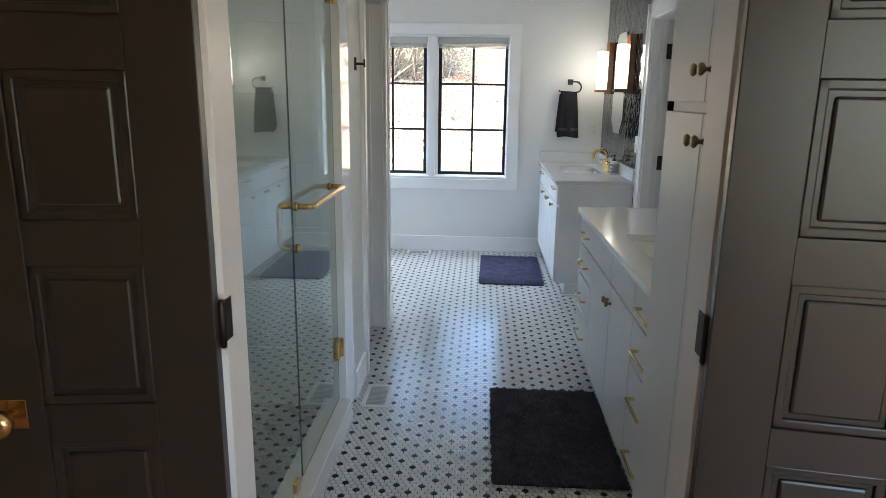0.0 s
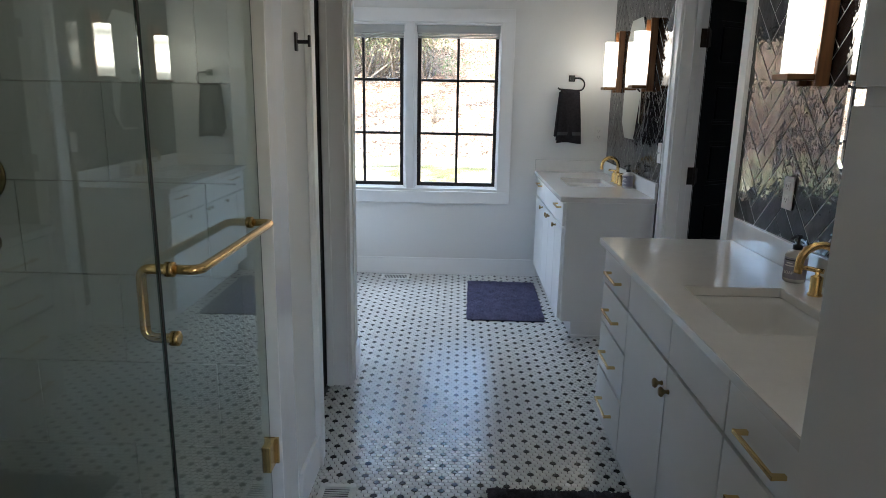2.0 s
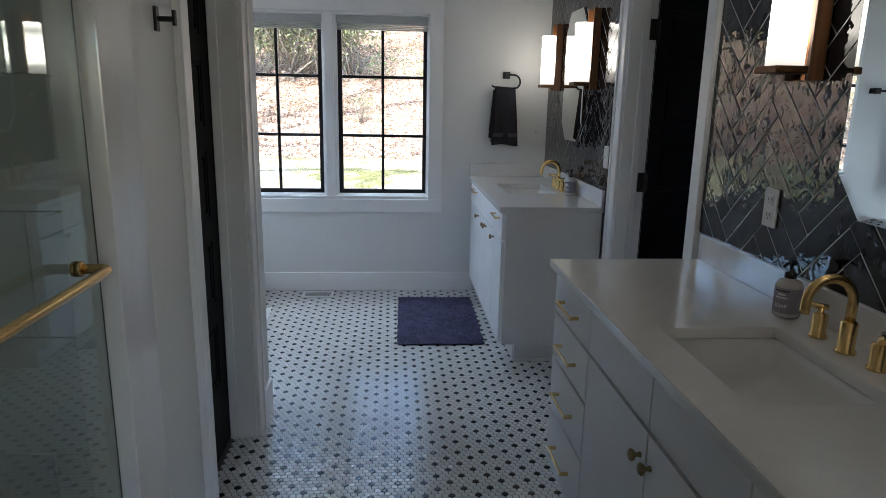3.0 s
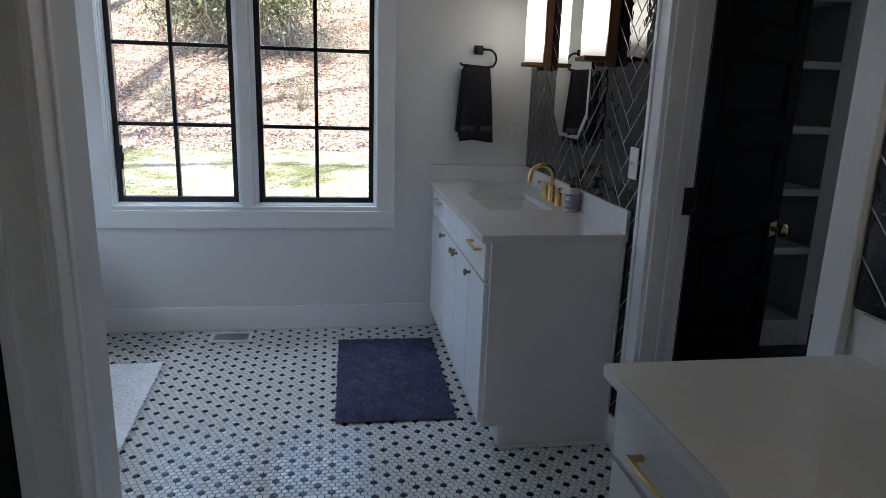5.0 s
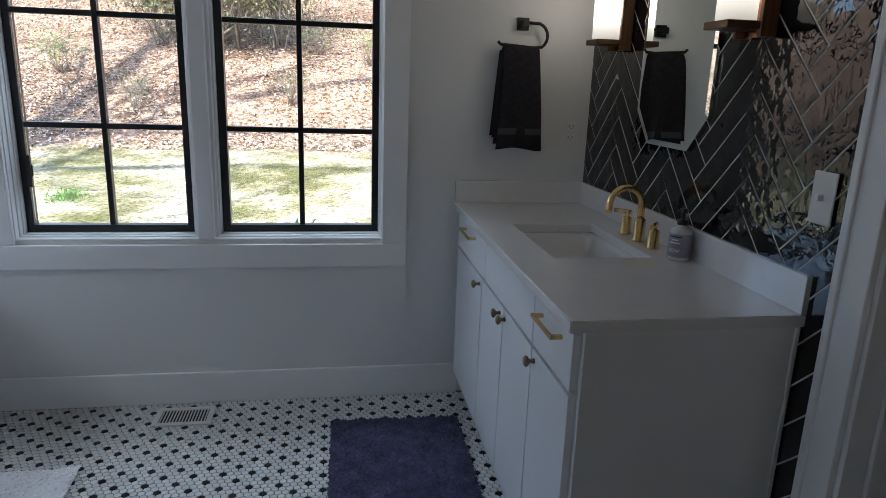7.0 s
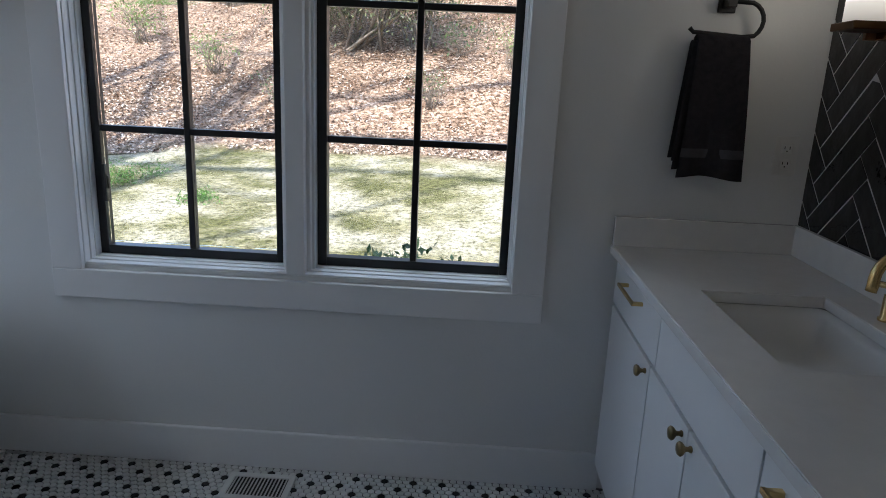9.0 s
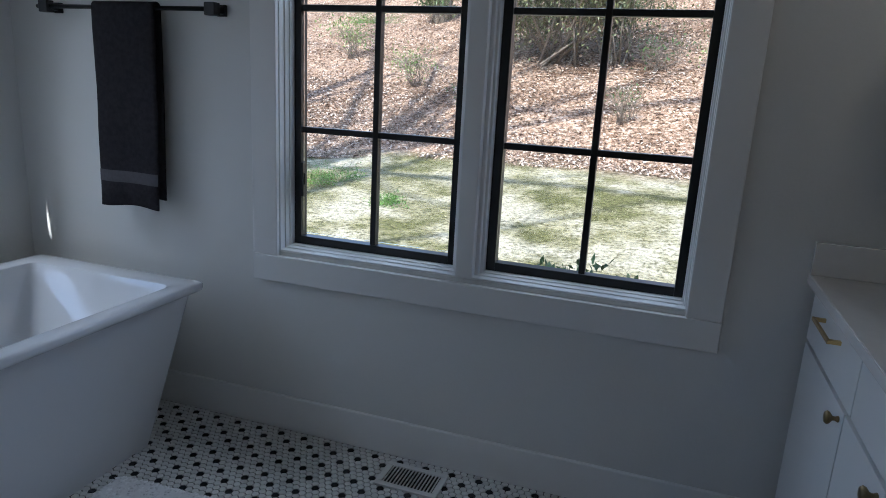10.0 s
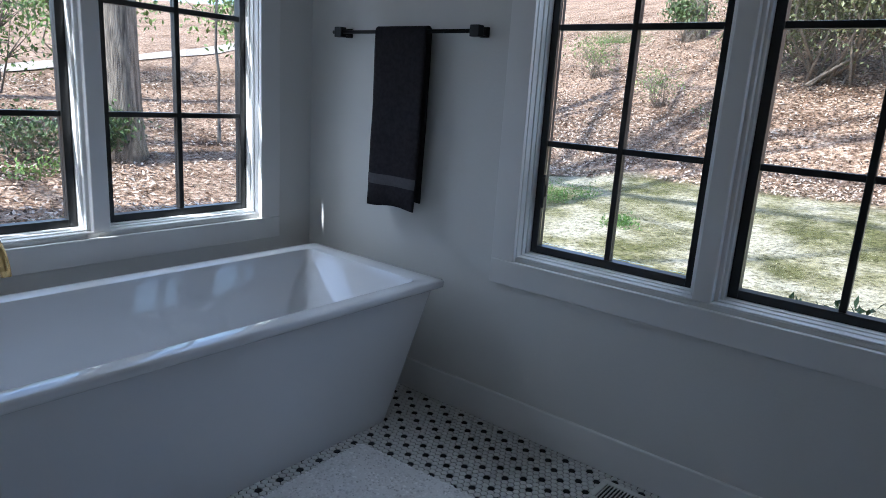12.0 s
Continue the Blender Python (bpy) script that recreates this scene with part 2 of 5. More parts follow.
def lathe(bm, prof, seg=20, m=None):
    """Turns a profile of (radius, height) round z."""
    rings = []
    for r, z in prof:
        ring = []
        for i in range(seg):
            a = 2 * math.pi * i / seg
            v = Vector((r * math.cos(a), r * math.sin(a), z))
            ring.append(bm.verts.new(m @ v if m else v))
        rings.append(ring)
    for a, b in zip(rings, rings[1:]):
        for i in range(seg):
            f = bm.faces.new((a[i], a[(i + 1) % seg], b[(i + 1) % seg], b[i]))
            f.smooth = True
    bm.faces.new(rings[0][::-1])
    bm.faces.new(rings[-1])
    return bm


def tube(bm, pts, r, seg=12):
    """A round rod along points; r a number or one for each point."""
    pts = [Vector(p) for p in pts]
    rs = r if isinstance(r, (list, tuple)) else [r] * len(pts)
    rings = []
    up = Vector((0.13, 0.31, 0.94))
    for i, p in enumerate(pts):
        d = (pts[min(i + 1, len(pts) - 1)] - pts[max(i - 1, 0)]).normalized()
        u = d.cross(up)
        if u.length < 0.05:
            u = d.cross(Vector((1, 0, 0)))
        u.normalize()
        up = u.cross(d)
        rings.append([bm.verts.new(p + (u * math.cos(2 * math.pi * k / seg) + up * math.sin(2 * math.pi * k / seg)) * rs[i]) for k in range(seg)])
    for a, b in zip(rings, rings[1:]):
        for k in range(seg):
            f = bm.faces.new((a[k], a[(k + 1) % seg], b[(k + 1) % seg], b[k]))
            f.smooth = True
    bm.faces.new(rings[0][::-1])
    bm.faces.new(rings[-1])
    return bm


def prism(bm, outline, z0, z1):
    """An upright solid over an outline of (x, y)."""
    lo = [bm.verts.new((x, y, z0)) for x, y in outline]
    hi = [bm.verts.new((x, y, z1)) for x, y in outline]
    k = len(outline)
    bm.faces.new(lo[::-1])
    bm.faces.new(hi)
    for i in range(k):
        bm.faces.new((lo[i], lo[(i + 1) % k], hi[(i + 1) % k], hi[i]))
    return bm


def mesh_of(name, bm, material):
    bmesh.ops.recalc_face_normals(bm, faces=bm.faces[:])
    me = bpy.data.meshes.new(name)
    bm.to_mesh(me)
    bm.free()
    if material:
        me.materials.append(material)
    return me


def part(name, bm, material, parent, label="", m=None):
    ob = new(name, mesh_of(name, bm, material))
    ob.parent = parent
    if m is not None:
        ob.matrix_basis = m
    if label:
        tagged(ob, label)
    return ob


def empty(name, m, label, category, group="", kind=""):
    ob = new(name)
    ob.empty_display_size = 0.05
    ob.matrix_basis = m
    return tagged(ob, label, category, group, kind)


def structure(name, bm, material, label, category):
    return tagged(new(name, mesh_of(name, bm, material)), label, category, kind="structure")


# ---- the room's shell ----
H = 2.75
XR, XL, YB = 1.19, -2.44, 6.50      # tiled wall, tub window wall, window wall
XP = -0.58                          # partition with the water-closet door
WIN_HALF, WIN_Z0, WIN_Z1 = 0.735, 0.735, 2.065
WBX, WLY = -0.443, 5.462           # window centres
T = 0.16
CWX0, CWX1 = 3.31, 4.3             # closet window

floor = structure("floor", boxes(((-2.6, 1.345, -0.2), (4.8, 6.66, -0.006))), GROUT, "grey grout bed under white and black mosaic", "floor")
structure("ceiling", boxes(((-2.7, -2.6, H), (4.95, 6.75, H + 0.12))), CEIL, "plain white painted ceiling", "ceiling")
structure("wall_north", boxes(
    ((XL - T, YB, 0), (WBX - WIN_HALF, YB + T, H)), ((WBX + WIN_HALF, YB, 0), (CWX0, YB + T, H)), ((CWX1, YB, 0), (4.82, YB + T, H)),
    ((CWX0, YB, 0), (CWX1, YB + T, WIN_Z0)), ((CWX0, YB, WIN_Z1), (CWX1, YB + T, H)),
    ((WBX - WIN_HALF, YB, 0), (WBX + WIN_HALF, YB + T, WIN_Z0)), ((WBX - WIN_HALF, YB, WIN_Z1), (WBX + WIN_HALF, YB + T, H))),
    WALL, "smooth white painted wall round the double window", "wall")
structure("wall_west", boxes(
    ((XL - T, 1.46, 0), (XL, WLY - WIN_HALF, H)), ((XL - T, WLY + WIN_HALF, 0), (XL, YB, H)),
    ((XL - T, WLY - WIN_HALF, 0), (XL, WLY + WIN_HALF, WIN_Z0)), ((XL - T, WLY - WIN_HALF, WIN_Z1), (XL, WLY + WIN_HALF, H))),
    WALL, "white painted wall with a window over the tub", "wall")
CL0, CL1 = 3.982, 4.86                # closet doorway
structure("wall_east", boxes(
    ((XR, 1.46, 0), (XR + 0.14, CL0, H)), ((XR, CL1, 0), (XR + 0.14, YB, H)), ((XR, CL0, 2.06), (XR + 0.14, CL1, H))),
    WALL, "white wall behind the vanities with a doorway", "wall")
WC0, WC1 = 3.52, 4.23               # water-closet doorway
structure("wall_partition", boxes(
    ((XP - 0.12, 3.03, 0), (XP, WC0, H)), ((XP - 0.12, WC1, 0), (XP, 4.535, H)), ((XP - 0.12, WC0, 2.06), (XP, WC1, H))),
    WALL, "white partition wall with a recessed black door", "wall")
structure("wall_tub_end", boxes(((XL - T, 4.44, 0), (XP - 0.12, 4.535, H))), WALL, "plain white wall at the tub's end", "wall")
structure("wall_shower_end", boxes(((-1.85, 3.06, 0), (XP - 0.12, 3.18, H))), GROUT_L, "grouted wall under the shower tiles", "wall")
structure("wall_shower_side", boxes(((-1.85, 1.46, 0), (-1.73, 3.06, H))), SHOWER_TILE, "white tiled side wall of the shower", "wall")
EX0, EX1 = -0.489, 0.483            # entrance opening
structure("wall_entrance", boxes(
    ((-2.6, 1.345, 0), (EX0 - 0.02, 1.46, H)), ((EX1 + 0.02, 1.345, 0), (4.82, 1.46, H)), ((EX0 - 0.02, 1.345, 2.08), (EX1 + 0.02, 1.46, H))),
    WALL, "white wall with the double-door entrance", "wall")
# out of view; the south opening is added so sun brightens doors and jambs
structure("wall_bedroom", boxes(
    ((-2.6, -2.6, 0), (-2.48, 1.345, H)), ((3.5, -2.6, 0), (3.62, 1.345, H)), ((-2.6, -2.72, 0), (1.3, -2.6, H)), ((2.7, -2.72, 0), (3.62, -2.6, H)),
    ((1.3, -2.72, 0), (2.7, -2.6, 0.75)), ((1.3, -2.72, 2.1), (2.7, -2.6, H))), BED_WALL, "unseen walls of the room before the entrance, with an opening added for sunlight", "wall")
structure("floor_bedroom", boxes(((-2.6, -2.6, -0.2), (3.6, 1.345, -0.004))), BED_FLOOR, "unseen warm brown boards added before the entrance to bounce sunlight", "floor")


# ---- windows ----
def window(name, m, label, blind):
    w = empty(name, m, label, "window", kind="structure")
    o = WIN_HALF + 0.1
    z0, z1 = WIN_Z0 - 0.115, WIN_Z1 + 0.105
    part("casing", boxes(((-o, -0.02, z0 + 0.1), (-WIN_HALF + 0.005, 0, z1 - 0.1)), bev=0.003), TRIM, w)
    part("casing", boxes(((WIN_HALF - 0.005, -0.02, z0 + 0.1), (o, 0, z1 - 0.1)), bev=0.003), TRIM, w)
    part("casing", boxes(((-o, -0.022, z1 - 0.1), (o, 0, z1)), bev=0.003), TRIM, w)
    part("sill", boxes(((-o, -0.022, z0), (o, 0, z0 + 0.1)), bev=0.003), TRIM, w)
    # stepped jamb lining
    for i, (a, d0, d1) in enumerate(((0.0, 0.0, 0.16), (0.005, 0.03, 0.16), (0.01, 0.055, 0.16))):
        t = 0.008
        h, b, c = WIN_HALF - a, WIN_Z0 + a, WIN_Z1 - a
        bm = bmesh.new()
        box(bm, (-h, d0, b), (-h + t, d1, c), 0.003)
        box(bm, (h - t, d0, b), (h, d1, c), 0.003)
        box(bm, (-h + t, d0, b), (h - t, d1, b + t), 0.003)
        box(bm, (-h + t, d0, c - t), (h - t, d1, c), 0.003)
        part("jamb_lining", bm, TRIM, w)
    bm = bmesh.new()
    box(bm, (-0.032, 0.0, WIN_Z0), (0.032, 0.13, WIN_Z1), 0.004)
    box(bm, (-0.046, 0.03, WIN_Z0), (0.046, 0.13, WIN_Z1), 0.004)
    box(bm, (-0.056, 0.05, WIN_Z0), (0.056, 0.13, WIN_Z1), 0.004)
    part("mullion", bm, TRIM, w)
    for s in (-1, 1):
        x0, x1 = sorted((s * 0.056, s * (WIN_HALF - 0.0135)))
        b, c = WIN_Z0 + 0.016, WIN_Z1 - 0.04
        f = 0.032
        bm = bmesh.new()
        box(bm, (x0, 0.085, b), (x0 + f, 0.13, c), 0.002)
        box(bm, (x1 - f, 0.085, b), (x1, 0.13, c), 0.002)
        box(bm, (x0 + f, 0.085, b), (x1 - f, 0.13, b + f), 0.002)
        box(bm, (x0 + f, 0.085, c - f), (x1 - f, 0.13, c), 0.002)
        sash = part("sash", bm, SASH, w, "black painted sash")
        zs = [b + f, 1.19, 1.622, c - f]
        xm = (x0 + x1) / 2
        part("muntin", boxes(((xm - 0.011, 0.09, b + f), (xm + 0.011, 0.125, c - f)), bev=0.003), SASH, sash)
        for z in zs[1:3]:
            part("muntin", boxes(((x0 + f, 0.092, z - 0.011), (x1 - f, 0.123, z + 0.011)), bev=0.003), SASH, sash)
        for xa, xb in ((x0 + f, xm - 0.011), (xm + 0.011, x1 - f)):
            for za, zb in zip(zs, zs[1:]):
                p = part("pane", boxes(((xa, 0.105, za + 0.011), (xb, 0.109, zb - 0.011))), GLASS, sash)
                p.visible_shadow = False
        xl = x0 + f + 0.009
        bm = boxes(((xl - 0.007, 0.072, 0.94), (xl + 0.007, 0.0855, 1.07)), ((xl - 0.011, 0.08, 0.985), (xl + 0.011, 0.088, 1.03)), bev=0.002)
        if s < 0:
            part("lock_lever", bm, SASH, sash, "slim black sash lock lever")
        if blind:
            bm = boxes(((x0 - 0.005, 0.045, c - 0.03), (x1 + 0.005, 0.085, c + 0.025)), bev=0.004)
            for k in range(4):
                box(bm, (x0, 0.05, c - 0.038 - 0.012 * k), (x1, 0.08, c - 0.03 - 0.012 * k), 0.002)
            part("blind", bm, SHADE_F, w, "grey pleated blind drawn right up")
    return w


window("window_1", pose(WBX, YB, 0), "white cased double window with black sashes over the lawn", True)
window("window_2", pose(XL, WLY, 0, 0, 0, 90), "white cased double window with black sashes over the tub", False)


# ---- skirting and door casings ----
def skirting(name, x0, y0, x1, y1):
    bm = bmesh.new()
    box(bm, (min(x0, x1), min(y0, y1), 0), (max(x0, x1), max(y0, y1), 0.145), 0.004)
    return structure(name, bm, TRIM, "tall flat white skirting board", "baseboard")


skirting("baseboard", -2.44, YB - 0.016, 0.64, YB)
skirting("baseboard", XL, 4.535, XL + 0.016, YB - 0.016)
skirting("baseboard", XP, 4.34, XP + 0.016, 4.535)
skirting("baseboard", XP, 3.15, XP + 0.016, 3.425)
skirting("baseboard", -2.43, 4.535, XP - 0.01, 4.576)


def door_trim(name, m, width, height, depth, label, stops=0.05):
    """Jambs, head and casings round an opening. Local x across from 0, y through the wall."""
    d = empty(name, m, label, "door frame", kind="structure")
    part("jamb", boxes(((0, 0, 0), (0.018, depth, height)), bev=0.002), TRIM, d)
    part("jamb", boxes(((width - 0.018, 0, 0), (width, depth, height)), bev=0.002), TRIM, d)
    part("head", boxes(((0.018, 0, height - 0.018), (width - 0.018, depth, height)), bev=0.002), TRIM, d)
    if stops:
        part("stop", boxes(((0.018, stops, 0), (0.03, stops + 0.035, height - 0.018)), bev=0.003), TRIM, d)
        part("stop", boxes(((width - 0.03, stops, 0), (width - 0.018, stops + 0.035, height - 0.018)), bev=0.003), TRIM, d)
    for s, (x0, x1) in enumerate(((-0.088, 0.006), (width - 0.006, width + 0.088))):
        bm = bmesh.new()
        box(bm, (x0, -0.018, 0), (x1, 0, height + 0.088), 0.003)
        e0, e1 = ((x0, x0 + 0.022) if s == 0 else (x1 - 0.022, x1))
        box(bm, (e0, -0.026, 0), (e1, -0.017, height + 0.088), 0.003)
        part("casing", bm, TRIM, d)
    part("casing", boxes(((-0.066, -0.018, height - 0.006), (width + 0.066, 0, height + 0.088)), bev=0.003), TRIM, d)
    return d


def panel_door(name, m, width, height, material, label, panels, kind="", stile=0.11, hinge_zs=(), knob=None, two_faced=True):
    """A panelled leaf. Local x from the hinge edge, y its thickness 0 to 0.036, z up."""
    d = empty(name, m, label, "door", kind=kind)
    th = 0.036
    bm = bmesh.new()
    box(bm, (0, 0, 0), (stile, th, height), 0.002)
    box(bm, (width - stile, 0, 0), (width, th, height), 0.002)
    zs = [0] + [z for p in panels for z in p] + [height]
    for a, b in zip(zs[::2], zs[1::2]):
        box(bm, (stile, 0, a), (width - stile, th, b), 0.0)
    part("leaf", bm, material, d)
    for z0, z1 in panels:
        bm = bmesh.new()
        x0, x1 = stile, width - stile
        box(bm, (x0, 0.012, z0), (x1, th - 0.012, z1))
        for a, b in (((x0, 0, z0), (x0 + 0.02, th, z1)), ((x1 - 0.02, 0, z0), (x1, th, z1)), ((x0, 0, z0), (x1, th, z0 + 0.02)), ((x0, 0, z1 - 0.02), (x1, th, z1))):
            box(bm, (a[0], 0.004, a[2]), (b[0], th - 0.004, b[2]), 0.004)
        box(bm, (x0 + 0.03, 0.005, z0 + 0.03), (x1 - 0.03, th - 0.005, z1 - 0.03), 0.006)
        part("panel", bm, material, d)
    for z in hinge_zs:
        bm = bmesh.new()
        box(bm, (-0.003, -0.001, z - 0.045), (0.03, 0.002, z + 0.045), 0.001)
        h = part("hinge", bm, BRONZE, d, "dark bronze hinge")
        part("pin", lathe(bmesh.new(), [(0.004, -0.052), (0.008, -0.048), (0.008, 0.048), (0.004, 0.052)], 10, pose(-0.004, -0.006, z)), BRONZE, h)
    if knob:
        kx, kz = knob
        for s, y in ((-1, 0), (1, th)):
            bm = boxes(((kx - 0.032, min(y, y + s * 0.006), kz - 0.032), (kx + 0.032, max(y, y + s * 0.006), kz + 0.032)), bev=0.002)
            k = part("knob_plate", bm, BRASS, d, "square brass plate")
            part("knob", lathe(bmesh.new(), [(0.011, 0.005), (0.011, 0.03), (0.024, 0.036), (0.029, 0.046), (0.027, 0.058), (0.014, 0.064)], 20,
                               Matrix.Translation((kx, y, kz)) @ pose(0, 0, 0, 90 if s < 0 else -90)), BRASS, k)
    return d


ent = door_trim("door_frame_1", pose(EX0 - 0.018, 1.345, 0), EX1 - EX0 + 0.036, 2.08, 0.115, "white painted double-door frame with bronze hinges", 0)
for x, s in ((0.018, 1), (EX1 - EX0 + 0.018, -1)):
    for z in (0.285, 1.06, 1.785):
        h = part("hinge", boxes((sorted((x, x + s * 0.002))[:1] + [-0.003, z - 0.045], sorted((x, x + s * 0.002))[1:] + [0.03, z + 0.045]), bev=0.0005), BRONZE, ent, "dark bronze hinge")
        part("pin", lathe(bmesh.new(), [(0.004, -0.052), (0.0075, -0.047), (0.0075, 0.047), (0.004, 0.052)], 10, pose(x + s * 0.002, -0.024, z)), BRONZE, h)
PANELS5 = [(0.31, 0.57), (0.655, 0.907), (1.0, 1.255), (1.35, 1.59), (1.68, 1.92)]
PANELS_E = [(0.148, 0.433), (0.523, 0.813), (0.893, 1.183), (1.27, 1.549), (1.643, 1.908)]
panel_door("entrance_door", pose(EX0 - 0.004, 1.322, 0.01, 0, 0, -173), 0.475, 2.04, DOOR_GREY,
           "narrow charcoal painted panelled door leaf folded back to the wall", PANELS_E, stile=0.128, knob=(0.41, 0.877))
panel_door("entrance_door", pose(EX1 - 0.005, 1.288, 0.01, 0, 0, -8.6), 0.475, 2.04, DOOR_GREY,
           "narrow charcoal painted panelled door leaf folded back to the wall", PANELS_E, stile=0.128)
# recessed black door of the water closet; local x runs along -y as seen from the hall
door_trim("door_frame_2", pose(XP, WC0, 0, 0, 0, 90), WC1 - WC0, 2.06, 0.12, "white painted door frame with a deep reveal", 0.075)
panel_door("door_1", pose(XP - 0.112, WC0 + 0.02, 0.01, 0, 0, 90), WC1 - WC0 - 0.04, 2.03, DOOR_BLACK,
           "black painted five-panel door, shut", PANELS5, "structure")
# closet doorway and its open black door
door_trim("door_frame_3", pose(XR, CL1, 0, 0, 0, -90), CL1 - CL0, 2.06, 0.14, "white painted doorway casing between the tiled walls", 0.06)
panel_door("closet_door", pose(XR + 0.135, CL1 - 0.02, 0.01, 0, 0, 33), 0.82, 2.03, DOOR_BLACK,
           "black painted panelled door standing open into the closet", PANELS5,
           hinge_zs=(0.28, 1.06, 1.82), knob=(0.755, 0.87))
for z in (0.29, 1.07, 1.83):
    h = tagged(new("door_hinge", mesh_of("door_hinge", boxes(((XR + 0.085, CL1 - 0.0215, z - 0.05), (XR + 0.133, CL1 - 0.0178, z + 0.05)), bev=0.001), BRONZE)), "dark bronze butt hinge on the white jamb", "hinge", "closet door hinges")
    part("pin", lathe(bmesh.new(), [(0.004, -0.056), (0.007, -0.05), (0.007, 0.05), (0.004, 0.056)], 10, pose(XR + 0.136, CL1 - 0.024, z)), BRONZE, h)


# ---- vanities ----
def pull(parent, at, length, axis='y'):
    """A flat brass bar on two feet, standing off a front that faces -x."""
    x, y, z = at
    h = length / 2
    bm = bmesh.new()
    box(bm, (x - 0.032, y - h, z - 0.005), (x - 0.024, y + h, z + 0.005), 0.0015)
    for s in (-1, 1):
        box(bm, (x - 0.026, y + s * (h - 0.008) - 0.006, z - 0.005), (x, y + s * (h - 0.008) + 0.006, z + 0.005), 0.001)
    return part("handle", bm, BRASS, parent, "flat brass bar handle")


def knob(parent, at):
    prof = [(0.006, 0.0), (0.008, 0.002), (0.005, 0.008), (0.006, 0.014), (0.014, 0.02), (0.016, 0.025), (0.012, 0.03), (0.004, 0.031)]
    return part("knob", lathe(bmesh.new(), prof, 18, Matrix.Translation(at) @ pose(0, 0, 0, 0, -90)), BRASS_OLD, parent, "round antique brass knob")


def front(name, parent, x, y0, y1, z0, z1):
    g = 0.0035
    return part(name, boxes(((x - 0.019, y0 + g, z0 + g), (x, y1 - g, z1 - g)), bev=0.0015), CABINET, parent)


FX = 0.64      # carcass face; the fronts stand 19 mm proud


def vanity(y0, y1, layout, label, near_panel, pull_up=0.008, knob_down=0.062):
    v = empty("vanity_cabinet", pose(0, 0, 0), label, "vanity", "vanities along the tiled wall")
    bm = bmesh.new()
    box(bm, (FX, y0, 0.105), (XR - 0.03, y0 + 0.018, 0.873), 0.001)
    box(bm, (FX, y1 - 0.018, 0.105), (XR - 0.03, y1, 0.873), 0.001)
    box(bm, (FX, y0 + 0.018, 0.105), (XR - 0.03, y1 - 0.018, 0.123))
    box(bm, (XR - 0.04, y0 + 0.018, 0.123), (XR - 0.03, y1 - 0.018, 0.873))
    box(bm, (FX, y0 + 0.018, 0.845), (FX + 0.02, y1 - 0.018, 0.873))
    box(bm, (FX + 0.07, y0 + 0.018, 0.123), (FX + 0.073, y1 - 0.018, 0.845))
    part("body", bm, CABINET, v)
    part("plinth", boxes(((FX + 0.07, y0 + 0.002, 0.0), (XR - 0.03, y1 - 0.002, 0.105)), bev=0.002), CABINET, v)
    if near_panel:
        part("end_panel", boxes(((FX + 0.002, y0 - 0.014, 0.105), (XR - 0.012, y0, 0.873)), ((FX + 0.075, y0 - 0.0145, 0.0), (XR - 0.012, y0 - 0.0005, 0.105)), bev=0.001), CABINET, v)
        part("trim_strip", boxes(((FX + 0.07, y0 - 0.022, 0.0), (XR - 0.012, y0 - 0.0145, 0.018)), bev=0.004), TRIM, v)
        part("trim_strip", boxes(((XR - 0.026, y0 - 0.02, 0.018), (XR - 0.012, y0 - 0.0145, 0.873)), bev=0.003), TRIM, v)
    for kind, a, b, c, d in layout:
        if kind == "drawer":
            f = front("drawer", v, FX, a, b, c, d)
            pull(f, (FX - 0.019, (a + b) / 2, (c + d) / 2 + pull_up), 0.19 if b - a > 0.31 else 0.165)
        elif kind == "blank":
            front("false_front", v, FX, a, b, c, d)
        else:
            f = front("door", v, FX, a, b, c, d)
            knob(f, (FX - 0.019, a + 0.032 if kind == "door_lo" else b - 0.032, d - knob_down))
    return v


def basin(y0, y1, x0, x1, label):
    """A rectangular undermounted bowl with rounded walls."""
    bm = bmesh.new()
    loops = []
    for inset, z in ((-0.014, 0.873), (0.0, 0.873), (0.004, 0.85), (0.012, 0.79), (0.035, 0.762), (0.09, 0.757)):
        ring = []
        r = 0.03
        a, b, c, d = x0 + inset, x1 - inset, y0 + inset, y1 - inset
        for cx, cy, q in ((b - r, d - r, 0), (a + r, d - r, 1), (a + r, c + r, 2), (b - r, c + r, 3)):
            for k in range(5):
                t = math.pi / 2 * (q + k / 4)
                ring.append(bm.verts.new((cx + r * math.cos(t), cy + r * math.sin(t), z)))
        loops.append(ring)
    for p, q in zip(loops, loops[1:]):
        for i in range(len(p)):
            f = bm.faces.new((p[i], p[(i + 1) % len(p)], q[(i + 1) % len(p)], q[i]))
            f.smooth = True
    bm.faces.new(loops[-1])
    ob = new("washbasin", mesh_of("washbasin", bm, CERAMIC))
    so = ob.modifiers.new("thick", 'SOLIDIFY')
    so.thickness, so.offset = 0.008, -1
    tagged(ob, label, "sink", "washbasins")
    part("drain", lathe(bmesh.new(), [(0.024, 0.757), (0.024, 0.7595), (0.017, 0.7605), (0.006, 0.7602)], 20, pose((x0 + x1) / 2 + 0.03, (y0 + y1) / 2, 0)), BRASS, ob, "brass drain")
    return ob


